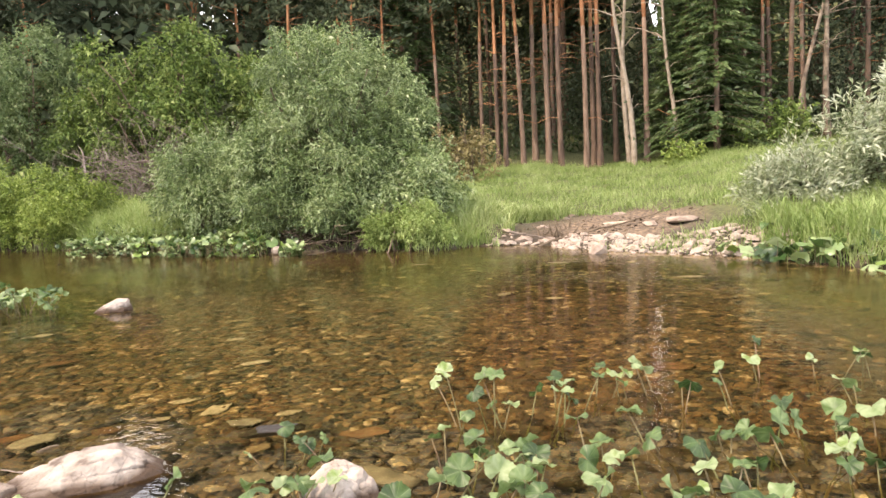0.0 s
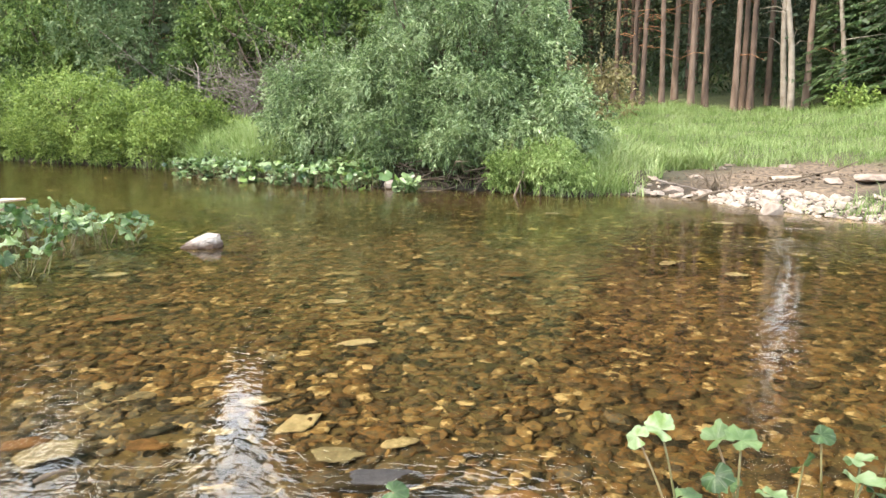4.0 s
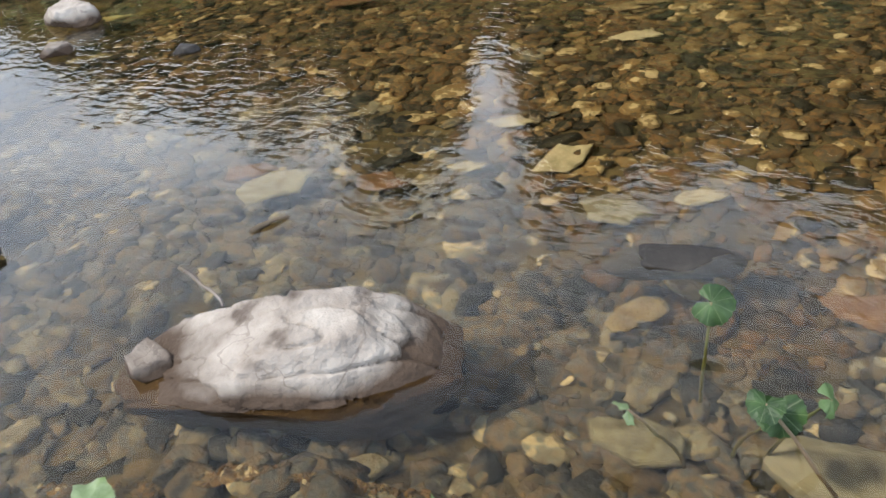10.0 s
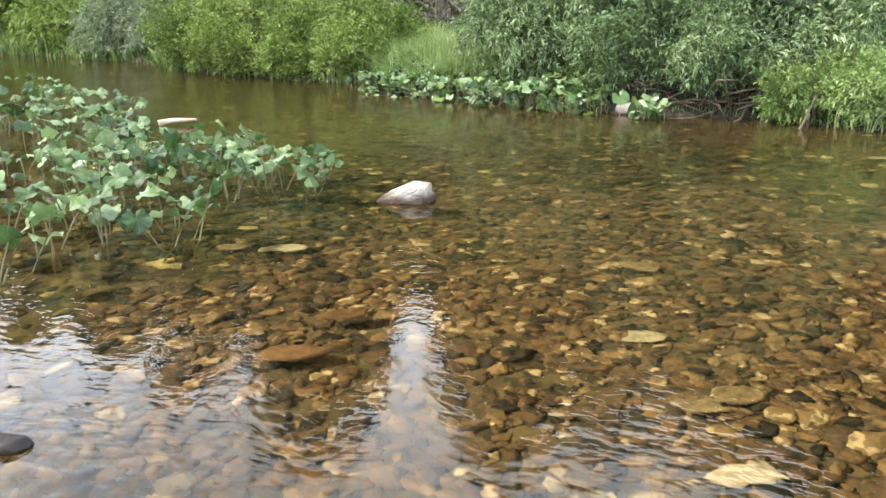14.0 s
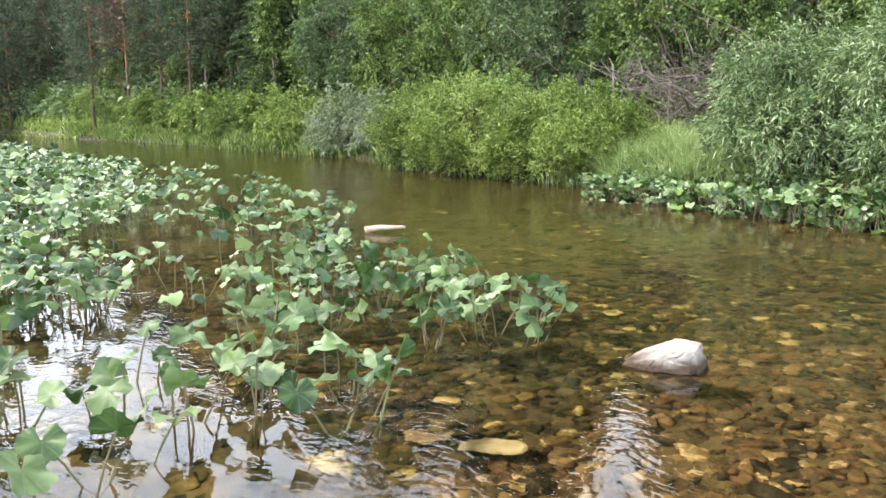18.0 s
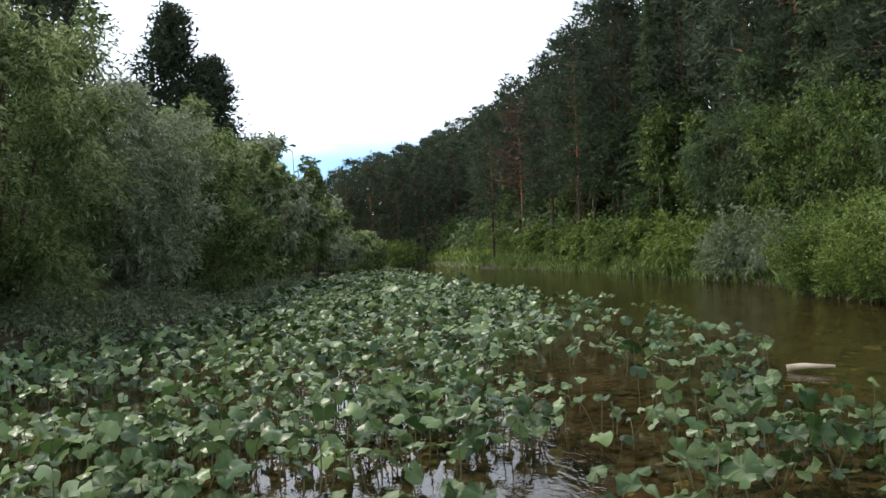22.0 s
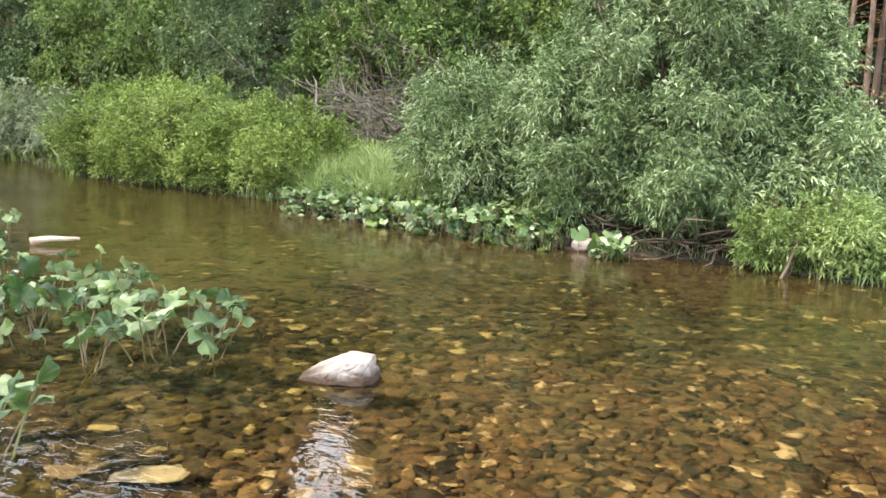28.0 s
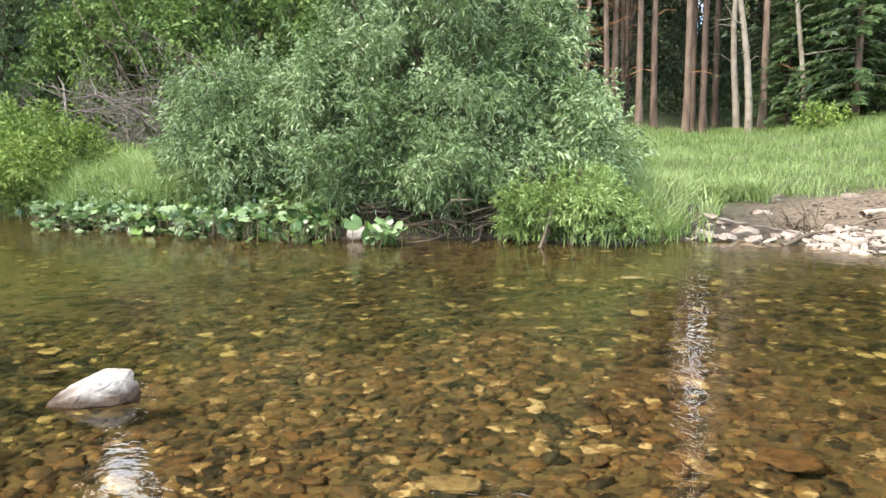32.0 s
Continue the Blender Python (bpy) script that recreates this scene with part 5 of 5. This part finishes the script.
# ---- grass ----
def grass(name, n, x0, x1, y0, y1, lo, hi, label, width=0.012, keep=None, mat=None, edge=0.05):
    x, y = rng.uniform(x0, x1, n), rng.uniform(y0, y1, n)
    ok = y - far_bank(x) > edge
    if keep is not None:
        ok &= keep(x, y)
    x, y = x[ok], y[ok]
    z = height(x, y) - 0.02
    n = len(x)
    tuft = 0.6 + 0.6 * (np.sin(x * 3.1 + np.sin(y * 2)) * np.sin(y * 2.7 + x) * 0.5 + 0.5)
    h = rng.uniform(lo, hi, n) * tuft
    a, lean = rng.uniform(0, 6.28, n), rng.uniform(0.2, 1.6, n) * h
    base = np.stack([x, y, z], -1)
    side = np.stack([-np.sin(a), np.cos(a), 0 * a], -1) * width
    out = np.stack([np.cos(a), np.sin(a), 0 * a], -1)
    mid = base + out * (lean * 0.3)[:, None] + np.array([0, 0, 1.0]) * (h * 0.6)[:, None]
    tip = base + out * lean[:, None] + np.array([0, 0, 1.0]) * h[:, None]
    s = Soup()
    s.many(np.stack([base - side, base + side, mid + side * 0.7, tip, mid - side * 0.7], 1), [(0, 1, 2, 4), (4, 2, 3)])
    return tagged(new(name, s.mesh(name, [mat or GRASS], False)), label, "grass", kind="stuff")


def off_beach(x, y):
    d = ((x - 2.3) / 2.4) ** 2 + ((y - 10.9) / 1.9) ** 2
    return d + 0.35 * np.sin(x * 4) * np.sin(y * 3) > 1


grass("meadow_grass", 120000, -9, 14, 7, 27, 0.07, 0.24, "sunlit green meadow grass on the far bank", keep=off_beach, width=0.0065)
grass("meadow_grass", 20000, -8, 13, 8, 26, 0.14, 0.34, "tall pale stalks standing out of the meadow", keep=off_beach, width=0.005)
grass("bank_grass", 9000, -11, -6, 10.5, 14, 0.35, 0.8, "tall yellow-green grass on the bank between bushes", width=0.009)
grass("bank_grass", 9000, 4.5, 9, 6, 10, 0.25, 0.55, "tall yellow-green grass under the silvery willow", width=0.009)
grass("bank_grass", 7000, -2.2, 1.2, 10, 13, 0.25, 0.5, "long grass hanging over the bank beside the willow", keep=off_beach, width=0.012)
def fringe(x, y):
    return y - far_bank(x) < 0.9


grass("bank_fringe", 42000, -12, 9, 5, 17, 0.15, 0.42, "grass and herbs hanging over the foot of the bank", keep=lambda x, y: fringe(x, y) & ((x < -4.3) | ((x > -1.5) & (x < 0.2)) | (x > 4.4)), width=0.009, edge=-0.15)
grass("bank_fringe", 9000, -24, -12, 11, 17, 0.15, 0.4, "dark herbs hanging over the undercut bank", keep=fringe, width=0.016, mat=ALDER, edge=-0.1)
grass("bank_fringe", 30000, -80, -24, 14, 26, 0.3, 0.7, "grass and herbs hanging over the distant bank", keep=fringe, width=0.035, mat=ALDER, edge=-0.2)
grass("bank_fringe", 12000, -150, -75, 12, 27, 0.3, 0.8, "tall grass at the end of the valley", keep=lambda x, y: y - far_bank(x) < 6, width=0.09, mat=SALLOW, edge=-0.8)
grass("shore_grass", 12000, -75, -18, 13, 27, 0.3, 0.6, "green herbs along the distant shore", width=0.05, mat=ALDER, keep=lambda x, y: y - far_bank(x) < 7)


# ---- beach, branches, driftwood ----
def chip(rng, flat=0.3, worn=True):
    """A flat stone of seven to nine sides, rounded over towards a bulging top, or sharper where it is not worn."""
    k = int(rng.integers(7, 10))
    a = (np.arange(k) + rng.uniform(-0.3, 0.3, k)) / k * 2 * np.pi
    r = rng.uniform(0.66, 1.14, k)
    el = rng.uniform(0.45, 0.85)
    lean = rng.normal(size=2) * 0.12

    def ring(q, z):
        x, y = np.cos(a) * r * q, np.sin(a) * r * el * q
        return np.stack([x, y, z + lean[0] * x + lean[1] * y], -1)

    low, mid, top = ring(1.0, -flat * 0.7), ring(1.0, flat * 0.25), ring(0.80 if worn else 0.9, flat * (0.85 if worn else 1.0) + (0.05 if worn else 0.12) * rng.normal(size=k))
    f = [(o + i, o + (i + 1) % k, o + k + (i + 1) % k, o + k + i) for o in (0, k) for i in range(k)]
    v = np.concatenate([low, mid, top, [top.mean(0) + [0, 0, 0.12 * flat]]])
    return v, f + [(2 * k + i, 2 * k + (i + 1) % k, 3 * k) for i in range(k)]


CHIPS = [chip(np.random.default_rng(i), (0.2, 0.26, 0.4)[i % 3], i % 4 != 0) for i in range(16)]


def chip_mesh(i, mat, worn=True):
    s = Soup()
    s.add(*(CHIPS[i] if worn else chip(np.random.default_rng(40 + i), 0.3, False)))
    return s.mesh("stone", [mat], worn)


def scatter(soup, spots, lo, hi, lift=0.0, tilt=0.2):
    for x, y in spots:
        q = lo * (hi / lo) ** (rng.random() ** 1.7)
        v, f = CHIPS[rng.integers(16)]
        m = Euler((rng.normal() * tilt, rng.normal() * tilt, rng.uniform(0, 6.28))).to_matrix()
        soup.add((v * q * [1, 1, 0.8]) @ np.array(m).T + [x, y, float(height(x, y)) + q * 0.15 + lift], f)


beach = thing("stone_beach", put(0, 0, 0), "spit of pale beach stones at the water's edge", "stones", kind="structure")
shingle = [chip_mesh(i, SHINGLE, False) for i in range(16)]
for i in range(298):
    if i < 50:
        x = rng.uniform(-0.1, 1.6)
        y, q = float(far_bank(x)) + rng.uniform(-0.35, 0.45), 0.035 * 3.6 ** (rng.random() ** 1.6)
    else:
        x = rng.uniform(1.5, 5.0)
        y, q = float(far_bank(x)) + rng.uniform(-0.3, 1.25), 0.045 * 3.0 ** (rng.random() ** 1.4)
    part("stone", shingle[i % 16], beach).matrix_basis = pose(x, y, float(height(x, y)) + q * 0.2, rng.normal() * 9, rng.normal() * 9, rng.uniform(0, 360)) @ Matrix.Diagonal((q, q, q * 0.9, 1))
s = Soup()
gravel = []
while len(gravel) < 2200:
    x = rng.uniform(1.2, 5.6)
    d = rng.uniform(-0.35, 1.2) * np.interp(x, [1.2, 2.2, 5.6], [0.4, 1, 1])
    gravel.append((x, float(far_bank(x)) + d))
scatter(s, gravel, 0.014, 0.05, tilt=0.25)
tagged(part("gravel", s.mesh("gravel", [SHINGLE], False), beach), "fine pale gravel between the beach stones", kind="stuff")
for i, (x, y, q) in enumerate([(0.88, 11.2, 0.16), (0.4, 10.75, 0.14), (1.1, 10.4, 0.2), (1.55, 10.3, 0.15), (1.2, 12.4, 0.13), (2.3, 12.9, 0.2), (3.45, 10.7, 0.46), (2.9, 10.5, 0.26), (0.2, 10.9, 0.15), (0.6, 10.5, 0.2), (0.67, 10.25, 0.13), (0.35, 10.3, 0.12), (0.95, 10.45, 0.12), (1.05, 12.5, 0.16), (1.3, 12.9, 0.1)]):
    rock(x, y, float(height(x, y)) + min(q * 0.1, 0.018), (q * 0.9, q * 0.65, min(q * 0.35, 0.07)), SHINGLE, "pale flat stone lying on the bare earth of the beach", 700 + i, 40 * i, name="beach_rock", group="larger stones of the beach", level=4, facets=BLOCK)


def on_ground(x, y, up=0.04):
    return (x, y, float(height(x, y)) + up)


def stick(name, a, b, r, mat, label, bend=0.1, seed=0, forks=0):
    g = np.random.default_rng(seed)
    a, b = np.array(a, float), np.array(b, float)
    t = np.linspace(0, 1, 9)[:, None]
    L = np.linalg.norm(b - a)
    pts = (b - a) * t + np.sin(t * np.pi) * np.array([[0, 0, bend * L]]) + np.cumsum(g.normal(size=(9, 3)) * 0.012 * L, 0)
    s = Soup()
    tube(s, pts, r * (1 - 0.6 * t[:, 0]), 7)
    for _ in range(forks):
        i = g.integers(2, 7)
        e = pts[i] + g.normal(size=3) * L * 0.18 + [0, 0, 0.05 * L]
        tube(s, [pts[i], (pts[i] + e) / 2 + g.normal(size=3) * 0.02 * L, e], [r * 0.4, r * 0.3, r * 0.08], 5)
    ob = new(name, s.mesh(name, [mat]))
    ob.location = a
    return tagged(ob, label, "dead wood")


stick("driftwood_log", (-8.36, 5.37, 0.03), (-8.03, 5.72, 0.05), 0.04, DRIFT, "bleached piece of driftwood floating at the leaf field's edge", 0.03, 1)
stick("fallen_branch", on_ground(0.95, 10.0, 0.07), on_ground(3.4, 11.0, 0.06), 0.026, TWIG, "dark fallen branch lying across the beach stones", 0.0, 2)
stick("fallen_branch", on_ground(2.0, 11.2), on_ground(3.0, 12.4), 0.045, DRIFT, "bleached branch lying on bare earth above the beach", 0.0, 3)
stick("fallen_branch", on_ground(0.33, 10.7, 0.06), on_ground(1.1, 10.35, 0.06), 0.02, DEADWOOD, "weathered stick on the bare earth", 0.0, 4, 1)
stick("stick", (-0.41, -0.71, 0.0), (-0.37, -0.59, 0.008), 0.011, TWIG, "dark stick just breaking the surface", 0.05, 5)
stick("stick", (-0.455, -0.96, -0.005), (-0.17, -1.03, 0.004), 0.008, DEADWOOD, "thin pale twig by the large boulder", 0.02, 6)

clods = Soup()
scatter(clods, [(2.3 + rng.normal() * 0.9, 11.2 + rng.normal() * 0.6) for _ in range(420)], 0.012, 0.05, tilt=0.4)
EARTH = material("dry_earth", [(0.2, (0.03, 0.022, 0.015)), (0.6, (0.11, 0.08, 0.053)), (0.9, (0.20, 0.155, 0.11))], rough=0.95, scale=9, bump=0.5, island=0.6)
tagged(new("earth_clods", clods.mesh("earth_clods", [EARTH], False)), "crumbled clods of brown earth above the beach", "earth", kind="stuff")
clump = thing("root_clump", put(1.2, 10.62, float(height(1.2, 10.62))), "dark clump of old roots in a hollow of the beach", "dead wood")
g = np.random.default_rng(16)
for i in range(26):
    a = g.normal(size=3) * [0.16, 0.1, 0.03]
    d = unit(g.normal(size=3) * [1, 0.6, 0.5] + [0, 0, 0.5]) * g.uniform(0.15, 0.42)
    s = Soup()
    tube(s, [a, a + d * 0.5 + g.normal(size=3) * 0.04, a + d], [0.016, 0.011, 0.003], 5)
    part("root", s.mesh("root", [TWIG]), clump)

pile = thing("brushwood_heap", put(-10.9, 16.6, float(height(-10.9, 16.6))), "heap of dead grey-brown branches behind the bank", "dead wood")
g = np.random.default_rng(15)
for i in range(170):
    a = g.normal(size=3) * [1.5, 0.8, 0.45] + [0, 0, 0.9]
    d = unit(g.normal(size=3) * [1, 0.8, 0.35] + [0.1, 0, 0.25]) * g.uniform(0.9, 2.4)
    s = Soup()
    tube(s, [a, a + d * 0.5 + g.normal(size=3) * 0.12, a + d], [0.035, 0.022, 0.005] if i % 12 == 0 else [0.012, 0.008, 0.003], 5)
    for _ in range(5):
        c = a + d * g.uniform(0.3, 0.9)
        tube(s, [c, c + unit(d + g.normal(size=3)) * g.uniform(0.3, 0.9)], [0.007, 0.002], 3)
    part("branch", s.mesh("branch", [DEADWOOD]), pile)

for i in range(7):
    a = np.array([g.uniform(-1.8, 1.4), g.uniform(-1.0, 0.2), g.uniform(0.1, 0.8)])
    d = unit(np.array([g.choice([-1, 1]) * g.uniform(0.7, 1.0), g.uniform(-0.4, 0.1), g.uniform(0.15, 0.6)])) * g.uniform(2.0, 3.4)
    s = Soup()
    pts = [a + d * q + np.array([0, 0, 0.5 * np.sin(q * 3.0)]) + g.normal(size=3) * 0.05 for q in np.linspace(0, 1, 6)]
    tube(s, pts, np.linspace(0.02, 0.005, 6), 5)
    for _ in range(6):
        c = pts[g.integers(1, 5)]
        tube(s, [c, c + unit(d + g.normal(size=3) * 1.2) * g.uniform(0.4, 1.0)], [0.011, 0.003], 4)
    part("branch", s.mesh("branch", [DEADWOOD]), pile)

roots = thing("willow_roots", put(-2.9, 10.05, 0.1), "tangle of dead twigs and roots under the willow", "dead wood")
for i in range(90):
    a = np.array([g.uniform(-1.2, 1.3), g.uniform(-0.1, 0.5), g.uniform(0.0, 0.35)])
    d = unit(g.normal(size=3) * [1, 0.35, 0.25]) * g.uniform(0.4, 1.1)
    s = Soup()
    tube(s, [a, a + d * 0.5 + g.normal(size=3) * 0.08, a + d], [0.018, 0.012, 0.004], 4)
    part("root", s.mesh("root", [TWIG]), roots)


# ---- stones of the riverbed ----
SLABS = [(0.05, 0.36, 0.15, 78, PALE_SLAB, "pale cream"), (-0.22, 0.14, 0.085, 30, PALE_SLAB, "pale cream"), (0.60, 0.33, 0.10, 40, PALE_SLAB, "pale cream"), (0.70, -0.30, 0.11, 70, SLAB, "ochre"), (0.40, 0.12, 0.12, 20, GREY_SLAB, "grey-green"),
         (1.47, -0.62, 0.30, -5, GREY_SLAB, "grey-green"), (1.25, 0.04, 0.17, 8, RUST_SLAB, "rust-brown"), (1.70, -0.93, 0.10, 0, SLAB, "ochre"), (0.92, -0.72, 0.13, 20, GREY_SLAB, "grey-green"), (1.05, -0.98, 0.10, 60, GREY_SLAB, "grey-green"),
         (-0.77, -0.32, 0.16, 78, GREY_SLAB, "grey-green"), (-0.95, -0.32, 0.11, 42, RUST_SLAB, "rust-brown"), (-0.45, -0.11, 0.11, 14, RUST_SLAB, "rust-brown"), 
         (-0.29, 1.58, 0.13, 40, PALE_SLAB, "pale cream"), (-0.45, 2.08, 0.13, 45, SLAB, "ochre"), (-0.94, 2.41, 0.10, 30, PALE_SLAB, "pale cream"), (-0.54, 1.93, 0.11, 20, SLAB, "ochre"), (-2.20, 1.90, 0.14, 50, RUST_SLAB, "rust-brown"),
         (-2.10, 1.45, 0.17, 40, RUST_SLAB, "rust-brown"), (-3.22, 2.50, 0.16, 46, PALE_SLAB, "pale cream"), (-3.50, 2.32, 0.10, 30, SLAB, "ochre"), (-3.98, 4.22, 0.10, 40, SLAB, "ochre"), (-0.47, 3.72, 0.11, 95, RUST_SLAB, "rust-brown"),
         (0.00, 3.87, 0.15, 10, RUST_SLAB, "rust-brown"), (-1.32, 3.35, 0.14, 5, SLAB, "ochre"), (1.20, 4.90, 0.13, 60, PALE_SLAB, "pale cream"), (1.54, 7.79, 0.16, 0, PALE_SLAB, "pale cream"), (-0.69, 7.88, 0.13, 10, PALE_SLAB, "pale cream"),
         (1.82, 4.59, 0.12, 0, PALE_SLAB, "pale cream"), (3.36, 6.10, 0.19, 0, PALE_SLAB, "pale cream"), (3.63, 4.57, 0.17, 20, SLAB, "ochre"), (2.99, 1.64, 0.17, 0, RUST_SLAB, "rust-brown"), (-0.30, 0.52, 0.10, 30, PALE_SLAB, "pale cream")]
for i, (x, y, q, turn, mat, tint) in enumerate(SLABS):
    ob = new("river_slab", chip_mesh(i % 16, mat))
    ob.matrix_basis = pose(x, y, max(float(height(x, y)) + 0.06, -0.26), 0, 0, turn) @ Matrix.Diagonal((q, q * 0.9, q * 0.35, 1))
    tagged(ob, f"flat {tint} stone lying under clear water", "rock", "large slabs on the riverbed")

bed_mesh = [chip_mesh(i, BED_ONE) for i in range(16)]
for i in range(300):
    x, y = 0.3 + rng.normal() * 1.1, -0.9 + rng.normal() * 0.9
    q = 0.035 * 3.2 ** (rng.random() ** 1.3)
    part("stone", bed_mesh[i % 16], ground).matrix_basis = pose(x, y, float(height(x, y)) + q * 0.25, rng.normal() * 8, rng.normal() * 8, rng.uniform(0, 360)) @ Matrix.Diagonal((q, q, q * 0.8, 1))


def bed_spots(n, x0, x1, y0, y1):
    x, y = rng.uniform(x0, x1, n), rng.uniform(y0, y1, n)
    ok = (y < far_bank(x) - 0.2) & (y > near_bank(x) + 0.2)
    return list(zip(x[ok], y[ok]))


def upstream(x, y):
    """The slow reach beyond the ford; stones here carry deep-water dimming in their colour."""
    return (x + 0.35 * np.sin(y * 1.3) < -3.4 - 0.25 * (y - 3)) | (y + 0.5 * np.sin(x * 1.3) + 0.3 * np.sin(x * 4 + y * 2) > 5.2)


def shallows(x, y):
    """The paler, cleaner stones round the boulders."""
    return y + 0.3 * np.sin(x * 1.9) + 0.2 * np.sin(y * 5 + x * 3) < 0.15


fresh, dimmed, washed = Soup(), Soup(), Soup()
for n, x0, x1, y0, y1, lo, hi in ((19000, -3.2, 4.0, -4.0, 3.0, 0.02, 0.085), (9000, -8.5, 5, -2.5, 10.2, 0.035, 0.11), (11000, -5, 4, 2, 8, 0.027, 0.09), (3000, -24, -8, -4, 14, 0.07, 0.16)):
    spots = bed_spots(n, x0, x1, y0, y1)
    scatter(fresh, [p for p in spots if not upstream(*p) and not shallows(*p)], lo, hi, tilt=0.26)
    scatter(washed, [p for p in spots if not upstream(*p) and shallows(*p)], lo, hi, tilt=0.26)
    scatter(dimmed, [p for p in spots if upstream(*p)], lo, hi, tilt=0.26)
scatter(fresh, [(0.28 + 0.2 * a + 0.1 * c, -1.30 + 0.12 * a + 0.07 * c) for a, c in rng.normal(size=(2200, 2))], 0.006, 0.02, lift=0.02, tilt=0.4)
tagged(part("riverbed_gravel", fresh.mesh("riverbed_gravel", [BED]), ground), "brown, grey and ochre stones of the riverbed", kind="stuff")
tagged(part("riverbed_gravel", dimmed.mesh("riverbed_gravel", [BED_DIMMED]), ground), "dull olive-brown stones of the slow reach, deep-water dimming in their colour", kind="stuff")
tagged(part("riverbed_gravel", washed.mesh("riverbed_gravel", [SHALLOW]), ground), "grey and brown washed stones of the shallows", kind="stuff")
